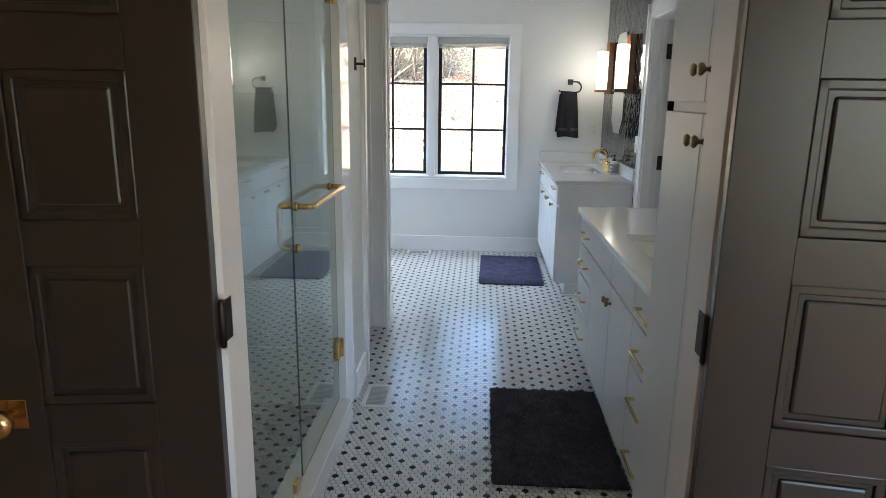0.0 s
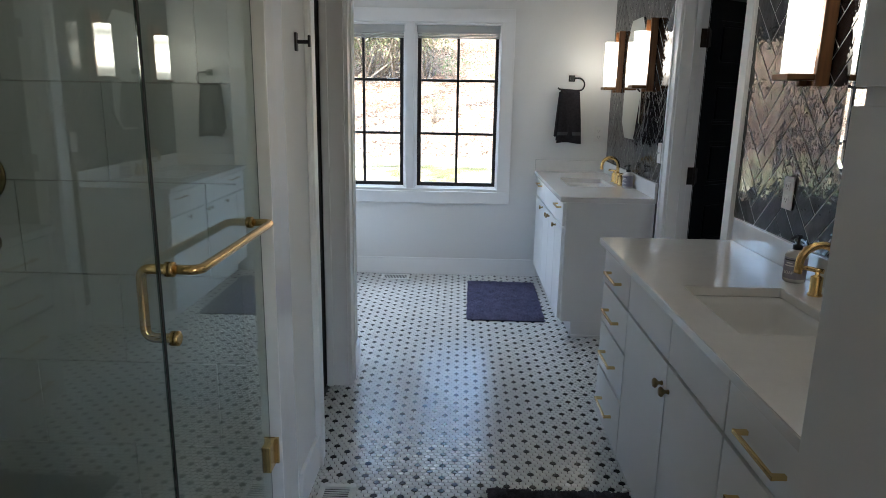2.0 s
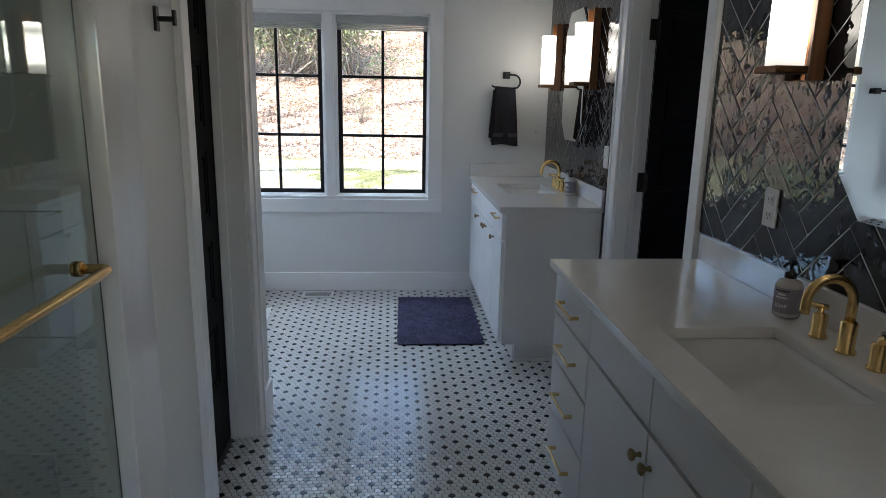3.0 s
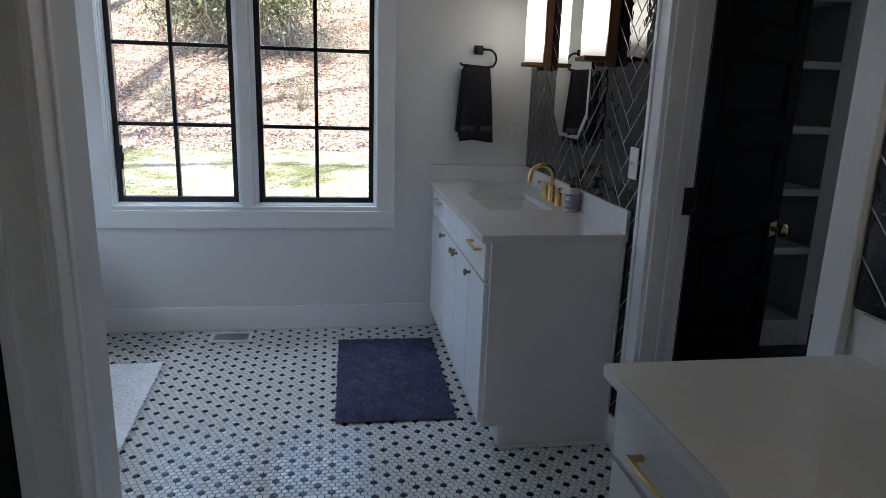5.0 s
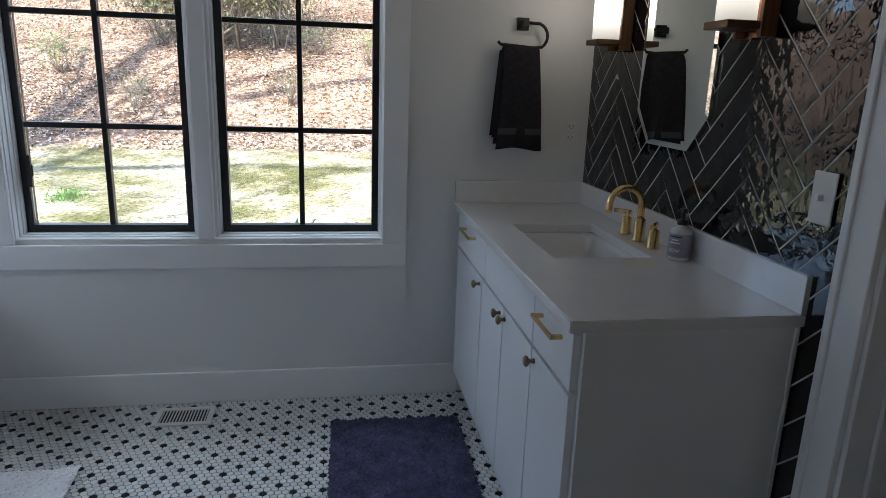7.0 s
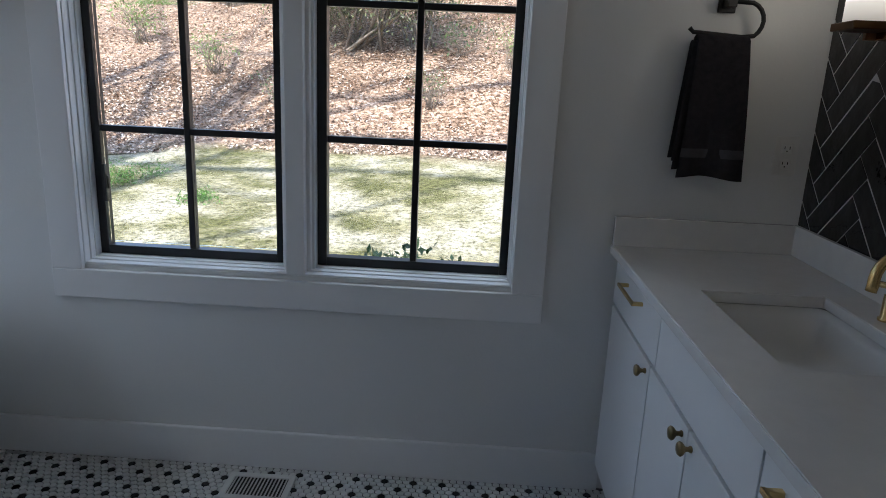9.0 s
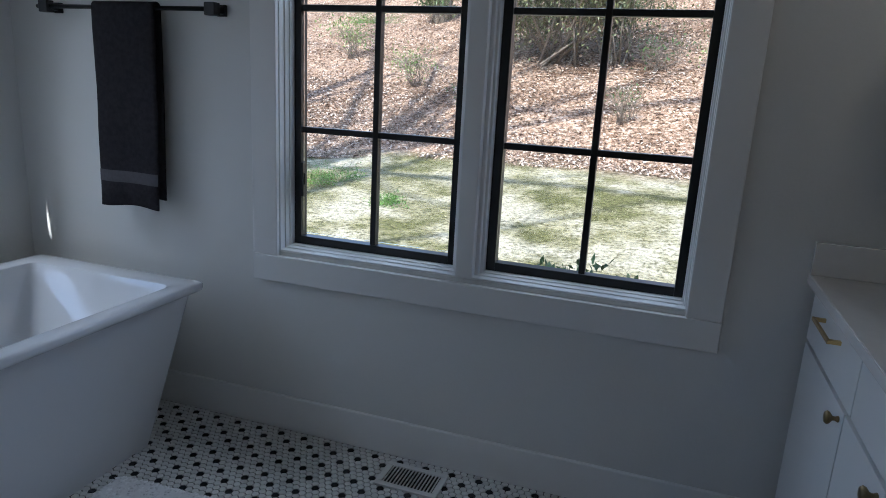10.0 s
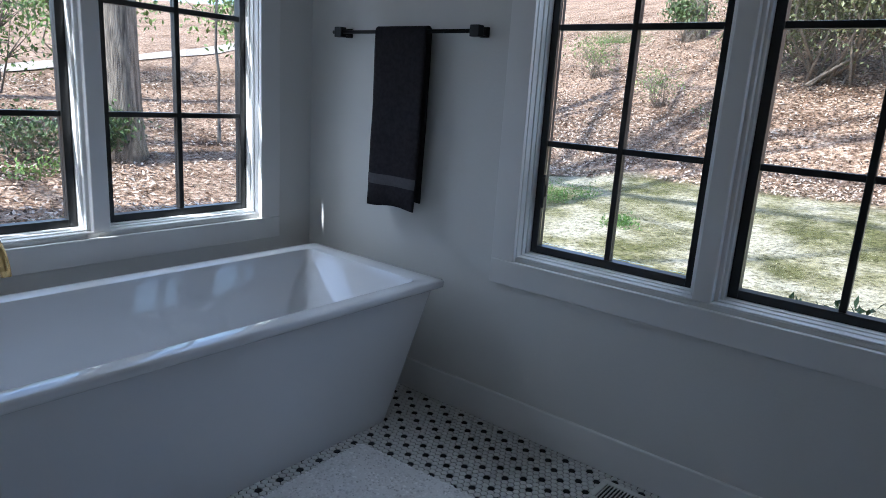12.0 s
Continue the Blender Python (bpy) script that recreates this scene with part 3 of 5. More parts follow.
def countertop(y0, y1, sink, end_splash, label):
    a, b, c, d = sink
    x0, x1, z0, z1 = 0.60, XR - 0.002, 0.875, 0.905
    c_ = empty("countertop", pose(0, 0, 0), label, "countertop")
    bm = bmesh.new()
    xs, ys = [x0, a, b, x1], [y0, c, d, y1]
    grid = [[[bm.verts.new((x, y, z)) for z in (z0, z1)] for y in ys] for x in xs]
    for i in range(3):
        for j in range(3):
            if (i, j) == (1, 1):
                continue
            q = (grid[i][j], grid[i + 1][j], grid[i + 1][j + 1], grid[i][j + 1])
            bm.faces.new([v[1] for v in q])
            bm.faces.new([v[0] for v in q[::-1]])
    for e in [e for e in bm.edges if e.is_boundary and abs(e.verts[0].co.z - z1) < 1e-5 and abs(e.verts[1].co.z - z1) < 1e-5]:
        lo = [next(v for v in bm.verts if (v.co.xy - w.co.xy).length < 1e-6 and v.co.z < z1 - 0.01) for w in e.verts]
        bm.faces.new((e.verts[0], e.verts[1], lo[1], lo[0]))
    bmesh.ops.recalc_face_normals(bm, faces=bm.faces[:])
    sharp = [e for e in bm.edges if len(e.link_faces) == 2 and e.calc_face_angle(0) > 1.0]
    bmesh.ops.bevel(bm, geom=sharp, offset=0.0025, segments=2, affect='EDGES')
    part("slab", bm, QUARTZ, c_)
    part("backsplash", boxes(((XR - 0.024, y0, z1), (XR - 0.003, y1, 1.0)), bev=0.002), QUARTZ, c_)
    if end_splash:
        part("side_splash", boxes(((x0 + 0.002, y1 - 0.022, z1), (XR - 0.024, y1, 1.0)), bev=0.002), QUARTZ, c_)
    return c_


V1 = [("drawer", 3.385, 3.815, a, b) for a, b in ((0.72, 0.865), (0.545, 0.715), (0.345, 0.54), (0.115, 0.34))]
V1 += [("drawer", 2.06, 2.465, a, b) for a, b in ((0.72, 0.865), (0.545, 0.715), (0.345, 0.54), (0.115, 0.34))]
V1 += [("blank", 2.895, 3.385, 0.72, 0.865), ("blank", 2.465, 2.895, 0.72, 0.865), ("door_lo", 2.895, 3.385, 0.115, 0.715), ("door_hi", 2.465, 2.895, 0.115, 0.715)]
vanity(2.055, 3.82, V1, "long white slab-front vanity with brass handles under a quartz top", False, -0.006, 0.076)
SINK1, SINK2 = (0.715, 1.025, 2.65, 3.09), (0.74, 1.05, 5.55, 6.03)
countertop(2.055, 3.85, SINK1, False, "polished white quartz top with a sink cut-out")
basin(2.65, 3.09, 0.715, 1.025, "white rectangular undermount washbasin with a brass drain")
V2 = [("drawer", 5.945, 6.475, 0.715, 0.865), ("blank", 5.345, 5.945, 0.715, 0.865), ("drawer", 5.045, 5.345, 0.715, 0.865),
      ("door_lo", 5.985, 6.475, 0.115, 0.71), ("door_lo", 5.665, 5.985, 0.115, 0.71), ("door_hi", 5.345, 5.665, 0.115, 0.71), ("door_hi", 5.045, 5.345, 0.115, 0.71)]
vanity(5.045, 6.49, V2, "white slab-front vanity with brass pulls beside the window wall", True, 0.038, 0.03)
countertop(5.02, 6.498, SINK2, True, "polished white quartz top with side splash and sink cut-out")
basin(5.55, 6.03, 0.74, 1.05, "white rectangular undermount washbasin with a brass drain")

# tall linen cabinet beside the entrance
lc = empty("linen_cabinet", pose(0, 0, 0), "tall white linen cabinet with round brass knobs", "cabinet")
CX = 0.583
part("body", boxes(((CX, 1.44, 0.1), (XR - 0.004, 2.048, 2.5))), CABINET, lc)
part("plinth", boxes(((CX + 0.06, 1.442, 0), (XR - 0.004, 2.046, 0.1))), CABINET, lc)
for a, b, s in ((1.45, 1.7235, 1), (1.7265, 2.046, -1)):
    for z0, z1, kz in ((0.115, 1.486, 1.421), (1.513, 2.48, 1.589)):
        f = part("door", boxes(((CX - 0.02, a, z0), (CX - 0.001, b, z1)), bev=0.002), CABINET, lc)
        knob(f, (CX - 0.02, (b - 0.027) if s > 0 else (a + 0.027), kz))


# ---- taps, soap, outlets ----
def faucet(x, y, label):
    f = empty("faucet", pose(x, y, 0.905), label, "faucet", "brass faucets")
    bm = lathe(bmesh.new(), [(0.024, 0), (0.024, 0.006), (0.019, 0.008), (0.019, 0.075), (0.012, 0.08)], 24)
    part("base", bm, BRASS, f)
    pts = [(0, 0, 0.07), (0, 0, 0.12)]
    r = 0.058
    pts += [(-r + r * math.cos(a), 0, 0.125 + r * math.sin(a)) for a in [math.pi * k / 12 for k in range(13)]]
    pts += [(-2 * r, 0, 0.11), (-2 * r - 0.002, 0, 0.098)]
    part("spout", tube(bmesh.new(), pts, 0.0115, 16), BRASS, f)
    for s in (-1, 1):
        h = part("handle", lathe(bmesh.new(), [(0.022, 0), (0.022, 0.005), (0.018, 0.007), (0.018, 0.06), (0.01, 0.064), (0.007, 0.066), (0.007, 0.078)], 20, pose(0.0, s * 0.105, 0)), BRASS, f)
        part("lever", tube(bmesh.new(), [(0.012, s * 0.105 - s * 0.01, 0.08), (-0.03, s * 0.105 + s * 0.04, 0.08)], 0.0075, 12), BRASS, h)
    return f


faucet(1.095, 2.915, "brushed brass widespread faucet on the quartz top")
faucet(1.11, 5.765, "brushed brass widespread faucet on the quartz top")


def soap(x, y, turn):
    b = empty("soap_dispenser", pose(x, y, 0.905, 0, 0, turn), "squat clear soap bottle with grey label and black pump", "soap bottle", "soap bottles")
    part("bottle", lathe(bmesh.new(), [(0.028, 0), (0.034, 0.004), (0.035, 0.012), (0.035, 0.088), (0.03, 0.1), (0.014, 0.106), (0.014, 0.112)], 24), BOTTLE, b)
    lab = part("label", lathe(bmesh.new(), [(0.0352, 0.014), (0.0356, 0.015), (0.0356, 0.084), (0.0352, 0.085)], 28), LABEL, b, "grey-mauve paper label with small print")
    part("pump", tube(lathe(bmesh.new(), [(0.016, 0.11), (0.016, 0.124), (0.006, 0.127), (0.005, 0.145), (0.011, 0.147), (0.012, 0.158), (0.006, 0.161)], 16), [(0, 0, 0.153), (-0.03, 0, 0.153), (-0.04, 0, 0.147)], 0.005, 8), BLACK, b, "black pump head")
    for word, z, size in (("SOAP", 0.03, 0.014), ):
        cu = bpy.data.curves.new("print", 'FONT')
        cu.body, cu.size, cu.extrude, cu.align_x = word, size, 0.0004, 'CENTER'
        t = new("print", cu)
        bpy.context.view_layer.update()
        me = bpy.data.meshes.new_from_object(t.evaluated_get(bpy.context.evaluated_depsgraph_get()))
        bpy.data.objects.remove(t)
        for v in me.vertices:
            a = v.co.x / 0.0358
            v.co = Vector((-0.0358 * math.cos(a) - v.co.z, -0.0358 * math.sin(a), z + v.co.y))
        me.materials.append(PLASTIC)
        ob = new("print", me)
        ob.parent = lab
    for z, w in ((0.056, 0.9), (0.065, 0.6), (0.075, 1.1)):
        bm = bmesh.new()
        vs = [[bm.verts.new((-rr * math.cos(a), -rr * math.sin(a), zz)) for a in np.linspace(-w / 2, w / 2, 8)] for rr, zz in ((0.0358, z), (0.0358, z + 0.004))]
        for i in range(7):
            bm.faces.new((vs[0][i], vs[0][i + 1], vs[1][i + 1], vs[1][i]))
        part("print", bm, INK if z > 0.07 else PLASTIC, lab)
    return b


soap(1.11, 3.185, 30)
soap(1.125, 5.52, 35)


def wall_plate(name, m, label, switch):
    """Local y points out of the wall."""
    o = empty(name, m, label, "outlet" if not switch else "switch")
    part("plate", boxes(((-0.036, 0, -0.06), (0.036, 0.006, 0.06)), bev=0.003), PLASTIC, o)
    if switch:
        part("toggle", boxes(((-0.005, 0.004, -0.006), (0.005, 0.02, 0.008)), bev=0.002), PLASTIC, o)
    else:
        for z in (-0.024, 0.024):
            s = part("socket", boxes(((-0.017, 0.004, z - 0.016), (0.017, 0.0085, z + 0.016)), bev=0.004), PLASTIC, o)
            bm = boxes(((-0.009, 0.008, z - 0.002), (-0.0065, 0.009, z + 0.007)), ((0.0065, 0.008, z - 0.002), (0.009, 0.009, z + 0.007)), ((-0.002, 0.008, z - 0.01), (0.002, 0.009, z - 0.006)))
            part("slot", bm, SLOT, s)
    return o


wall_plate("wall_outlet", pose(XR - 0.012, 3.43, 1.17, 0, 0, 90), "white duplex outlet on the dark herringbone tile", False)
wall_plate("light_switch", pose(XR - 0.012, 5.027, 1.183, 0, 0, 90), "white toggle light switch on the dark herringbone tile", True)
wall_plate("wall_outlet", pose(1.105, YB, 1.215, 0, 0, 180), "white duplex outlet on the painted wall", False)


# ---- mirrors and sconces ----
def octagon(w, z0, z1, cw, ch):
    return [(-w, z0 + ch), (-w + cw, z0), (w - cw, z0), (w, z0 + ch), (w, z1 - ch), (w - cw, z1), (-w + cw, z1), (-w, z1 - ch)]


def mirror(y, label, up=0.0):
    o = empty("wall_mirror", pose(XR - 0.012, y, up, 0, 0, 90), label, "mirror", "vanity mirrors")
    bm = bmesh.new()
    a = octagon(0.235, 1.225, 2.03, 0.1, 0.11)
    b = octagon(0.217, 1.243, 2.012, 0.093, 0.104)
    back = [bm.verts.new((x, 0, z)) for x, z in a]
    rim = [bm.verts.new((x, 0.009, z)) for x, z in a]
    face = [bm.verts.new((x, 0.011, z)) for x, z in b]
    for i in range(8):
        j = (i + 1) % 8
        bm.faces.new((back[i], back[j], rim[j], rim[i]))
        bm.faces.new((rim[i], rim[j], face[j], face[i]))
    bm.faces.new(face)
    bm.faces.new(back[::-1])
    part("glass", bm, MIRROR, o, "mirror glass with a bevelled rim")
    return o


mirror(2.905, "tall frameless eight-sided mirror hung on dark tile", -0.025)
mirror(5.765, "tall frameless eight-sided mirror hung on dark tile")


def sconce():
    """Local -x points into the room."""
    s = empty("wall_sconce", pose(XR - 0.012, 0, 1.575), "walnut and brass wall sconce with lit opal glass cylinder", "wall lamp", "vanity sconces")
    part("backplate", boxes(((-0.02, -0.046, -0.03), (0.0, 0.046, 0.41)), bev=0.003), COPPER, s, "polished copper backplate")
    for y in (-0.0535, 0.0535):
        part("side_rail", boxes(((-0.045, y - 0.0075, -0.03), (0.0, y + 0.0075, 0.41)), bev=0.002), WOOD_W, s, "walnut rail")
    part("tray", boxes(((-0.134, -0.056, -0.012), (-0.022, 0.056, 0.008)), bev=0.003), TRAY, s, "dark bronze tray")
    sh = part("shade", lathe(bmesh.new(), [(0.035, 0.008), (0.05, 0.01), (0.05, 0.33), (0.046, 0.333), (0.046, 0.02), (0.03, 0.012)], 28, pose(-0.079, 0, 0)), OPAL, s, "lit opal glass cylinder")
    part("bulb", lathe(bmesh.new(), [(0.008, 0.02), (0.013, 0.05), (0.022, 0.1), (0.026, 0.13), (0.02, 0.155), (0.006, 0.165)], 14, pose(-0.079, 0, 0)), GLOW, s)
    return s


first = sconce()
first.matrix_basis = pose(XR - 0.012, 3.33, 1.575)
for y in (2.49, 5.345, 6.185):
    copy_thing(first, pose(XR - 0.012, y, 1.575))


# ---- towels and their holders ----
def towel_mesh(w, z_top, front_len, back_len, thick, seed, ruffle=0.006, taper=0.0):
    """A folded towel over a rod along x at z_top; local -y is the room side."""
    bm = bmesh.new()
    rows = []
    r = thick
    prof = [(-r - 0.008, z_top - front_len)] + [(-r - 0.004, z_top - front_len * k / 10) for k in range(9, 0, -1)]
    prof += [(-r * math.cos(a), z_top + r * math.sin(a)) for a in np.linspace(0, math.pi, 8)]
    prof += [(r * 0.9, z_top - back_len * k / 9) for k in range(1, 10)]
    nx = 20
    for i, (y, z) in enumerate(prof):
        row = []
        for k in range(nx + 1):
            u = k / nx - 0.5
            drop = max(0.0, (z_top - z)) / max(front_len, 0.01)
            ww = w * (1 - taper * (1 - drop))
            fold = ruffle * drop * math.sin(u * 9 + seed) + noise.noise((u * 4 + seed, z * 5, i * 0.02)) * 0.006
            row.append(bm.verts.new((u * ww + 0.01 * drop * math.sin(seed + z * 4), y + fold * (1 if y < 0 else 0.6), z + 0.006 * math.sin(u * 5 + seed) * drop)))
        rows.append(row)
    for a, b in zip(rows, rows[1:]):
        for k in range(nx):
            f = bm.faces.new((a[k], a[k + 1], b[k + 1], b[k]))
            f.smooth = True
    return bm


def towel(name, m, label, **kw):
    ob = new(name, mesh_of(name, towel_mesh(**kw), TOWEL))
    ob.matrix_basis = m
    so = ob.modifiers.new("thick", 'SOLIDIFY')
    so.thickness, so.offset = 0.008, 0
    return tagged(ob, label, "towel")


bar = empty("towel_bar", pose(-1.787, YB, 1.595), "black square-post towel bar on the white wall", "towel bar")
part("rod", tube(bmesh.new(), [(-0.43, -0.06, 0), (0.39, -0.06, 0)], 0.008, 12), BLACK, bar)
for x in (-0.385, 0.385):
    p = part("post", boxes(((x - 0.01, -0.07, -0.012), (x + 0.01, -0.006, 0.012)), bev=0.002), BLACK, bar)
    part("rosette", boxes(((x - 0.02, -0.012, -0.02), (x + 0.02, 0, 0.02)), bev=0.003), BLACK, p)
    part("cap", boxes(((x - 0.022, -0.078, -0.022), (x + 0.022, -0.044, 0.022)), bev=0.003), BLACK, p)
bt = towel("bath_towel", pose(-1.785, YB - 0.06, 0), "folded charcoal bath towel hung over the black bar", w=0.285, z_top=1.597, front_len=0.745, back_len=0.71, thick=0.016, seed=1.0)
bm = towel_mesh(w=0.287, z_top=1.597, front_len=0.745, back_len=0.71, thick=0.016, seed=1.0)
for co, no in (((0, 0, 0.945), (0, 0, -1)), ((0, 0, 0.99), (0, 0, 1)), ((0, 0, 0), (0, 1, 0))):
    bmesh.ops.bisect_plane(bm, geom=bm.verts[:] + bm.edges[:] + bm.faces[:], plane_co=co, plane_no=no, clear_outer=True)
bmesh.ops.translate(bm, verts=bm.verts[:], vec=(0, -0.0055, 0))
part("woven_band", bm, BAND, bt, "smooth woven band")

ring = empty("towel_ring", pose(0.861, YB, 1.652), "black open towel ring on the white wall", "towel ring")
part("mount", boxes(((-0.025, -0.012, -0.025), (0.025, 0, 0.025)), ((-0.013, -0.055, -0.013), (0.013, -0.011, 0.013)), bev=0.002), BLACK, ring)
arc = [(0.0, -0.045, 0.004)] + [(0.045 + 0.052 * math.sin(a), -0.045, -0.048 + 0.052 * math.cos(a)) for a in [math.pi * k / 10 for k in range(1, 9)]]
arc += [(0.04, -0.045, -0.094), (-0.1, -0.045, -0.085), (-0.112, -0.045, -0.074)]
part("ring", tube(bmesh.new(), arc, 0.0065, 12), BLACK, ring)
ht = towel("hand_towel", pose(0.846, YB - 0.047, 0), "charcoal hand towel folded in the black ring", w=0.2, z_top=1.532, front_len=0.388, back_len=0.37, thick=0.026, seed=2.2, ruffle=0.012, taper=0.26)
inner = part("inner_fold", towel_mesh(w=0.215, z_top=1.524, front_len=0.335, back_len=0.33, thick=0.017, seed=3.1, ruffle=0.012, taper=0.34), TOWEL, ht, m=pose(-0.014, 0.0, 0))
so = inner.modifiers.new("thick", 'SOLIDIFY')
so.thickness, so.offset = 0.008, 0
bm = towel_mesh(w=0.202, z_top=1.532, front_len=0.388, back_len=0.37, thick=0.026, seed=2.2, ruffle=0.012, taper=0.26)
for co, no in (((0, 0, 1.205), (0, 0, -1)), ((0, 0, 1.232), (0, 0, 1)), ((0, 0, 0), (0, 1, 0))):
    bmesh.ops.bisect_plane(bm, geom=bm.verts[:] + bm.edges[:] + bm.faces[:], plane_co=co, plane_no=no, clear_outer=True)
bmesh.ops.translate(bm, verts=bm.verts[:], vec=(0, -0.0055, 0))
part("woven_band", bm, BAND, ht, "smooth woven band")

hook = empty("robe_hook", pose(XP, 3.30, 1.66), "small black double robe hook on the white partition", "robe hook")
bm = boxes(((0, -0.012, -0.03), (0.008, 0.012, 0.03)), ((0.008, -0.008, -0.006), (0.05, 0.008, 0.006)), ((0.044, -0.008, -0.016), (0.052, 0.008, 0.022)), bev=0.002)
part("hook", bm, BLACK, hook)


# ---- shower ----
curb = structure("shower_curb", boxes(((-0.69, 1.46, 0.0), (-0.55, 2.94, 0.1)), bev=0.003), QUARTZ, "low white quartz shower curb", "curb")
structure("shower_post", boxes(((-0.69, 2.94, 0), (-0.575, 3.03, H - 0.01)), bev=0.003), QUARTZ, "polished white quartz post at the shower door", "trim")
structure("shower_return", boxes(((-0.62, 3.03, 0.0), (-0.5775, 3.13, H - 0.01)), bev=0.002), CERAMIC, "polished white strip beside the shower post", "trim")
GX = -0.612
sd = empty("shower_door", pose(GX, 2.93, 0.11), "clear frameless glass shower door with polished brass fittings", "shower door")
def slab_glass(lo, hi, parent):
    """A clear sheet with darker polished edges; faces square to x are the clear ones."""
    g = part("glass", boxes((lo, hi)), SH_GLASS, parent, "clear greenish glass")
    g.data.materials.append(GLASS_EDGE)
    for f in g.data.polygons:
        f.material_index = 0 if abs(f.normal.x) > 0.5 else 1
    g.visible_shadow = False


slab_glass((-0.005, -0.665, 0.0), (0.005, -0.01, 2.05), sd)
part("seal", boxes(((-0.004, -0.672, 0.0), (0.004, -0.6655, 2.05))), SLOT, sd, "dark edge seal")
for z in (0.255, 1.82):
    h = part("hinge", boxes(((-0.018, -0.06, z - 0.045), (0.018, 0.008, z + 0.045)), bev=0.003), BRASS, sd, "square polished brass hinge")
    part("hinge_leaf", boxes(((-0.028, -0.002, z - 0.045), (0.028, 0.0095, z + 0.045)), bev=0.002), BRASS, h)
ya, yb, zb = -0.62, -0.1, 1.025
pts = [(0.006, ya, zb), (0.04, ya, zb)] + [(0.045 + 0.02 * math.sin(a), ya + 0.02 - 0.02 * math.cos(a), zb) for a in np.linspace(0.3, 1.57, 5)]
pts += [(0.065, yb - 0.02, zb)] + [(0.045 + 0.02 * math.cos(a), yb - 0.02 + 0.02 * math.sin(a), zb) for a in np.linspace(0.3, 1.57, 5)] + [(0.006, yb, zb)]
part("towel_rail", tube(bmesh.new(), pts, 0.0105, 14), BRASS, sd, "polished brass towel rail")
pts = [(-0.006, ya, zb), (-0.04, ya, zb)] + [(-0.045 - 0.02 * math.sin(a), ya, zb - 0.02 + 0.02 * math.cos(a)) for a in np.linspace(0.3, 1.57, 5)]
pts += [(-0.065, ya, zb - 0.13)] + [(-0.045 - 0.02 * math.cos(a), ya, zb - 0.13 - 0.02 * math.sin(a)) for a in np.linspace(0.3, 1.57, 5)] + [(-0.006, ya, zb - 0.15)]
part("pull", tube(bmesh.new(), pts, 0.0105, 14), BRASS, sd, "polished brass pull")
for y, z in ((ya, zb), (yb, zb), (ya, zb - 0.15)):
    for s in (-1, 1):
        part("washer", lathe(bmesh.new(), [(0.016, 0.005), (0.016, 0.012), (0.012, 0.014)], 16, Matrix.Translation((0, y, z)) @ pose(0, 0, 0, 0, 90 * s)), BRASS, sd)
sp = empty("glass_screen", pose(GX, 1.47, 0.1), "fixed clear frameless glass shower panel on the curb", "shower screen")
slab_glass((-0.005, 0.0, 0.0), (0.005, 0.782, 2.06), sp)
part("clip", boxes(((-0.014, 0.69, -0.001), (0.014, 0.735, 0.045)), bev=0.003), BRASS, sp, "brass glass clip")
for x, z, big in ((-1.545, 1.225, True), (-1.537, 1.01, False)):
    v = empty("shower_valve", pose(x, 3.05, z, 90), "round brass shower valve on white tile" if big else "small brass diverter valve on white tile", "shower valve")
    r, s, out = (0.092, 0.022, 0.085) if big else (0.042, 0.014, 0.06)
    part("plate", lathe(bmesh.new(), [(r, 0), (r, 0.006), (r - 0.004, 0.009), (s + 0.002, 0.01)], 36), BRASS_OLD, v)
    part("stem", lathe(bmesh.new(), [(s, 0.009), (s, out - 0.002), (s - 0.003, out), (0.002, out + 0.001)], 24), BRASS_OLD, v)
    bar_ends = [(0.004, 0.012, out - 0.012), (-0.022, -0.085, out - 0.012)] if big else [(-0.028, 0.028, out - 0.006), (0.014, -0.042, out - 0.006)]
    part("lever", tube(bmesh.new(), bar_ends, 0.009 if big else 0.007, 12), BRASS_OLD, v)



dl = empty("downlight", pose(-1.25, 2.15, H), "round recessed shower ceiling light, lit", "ceiling light")
part("trim_ring", lathe(bmesh.new(), [(0.085, -0.001), (0.085, -0.006), (0.065, -0.01), (0.06, -0.004), (0.06, -0.001)], 28), PLASTIC, dl)
part("lens", lathe(bmesh.new(), [(0.058, -0.0015), (0.058, -0.004), (0.02, -0.005)], 28), glow_mat("lit_lens", (1.0, 0.93, 0.82), 2.0), dl)


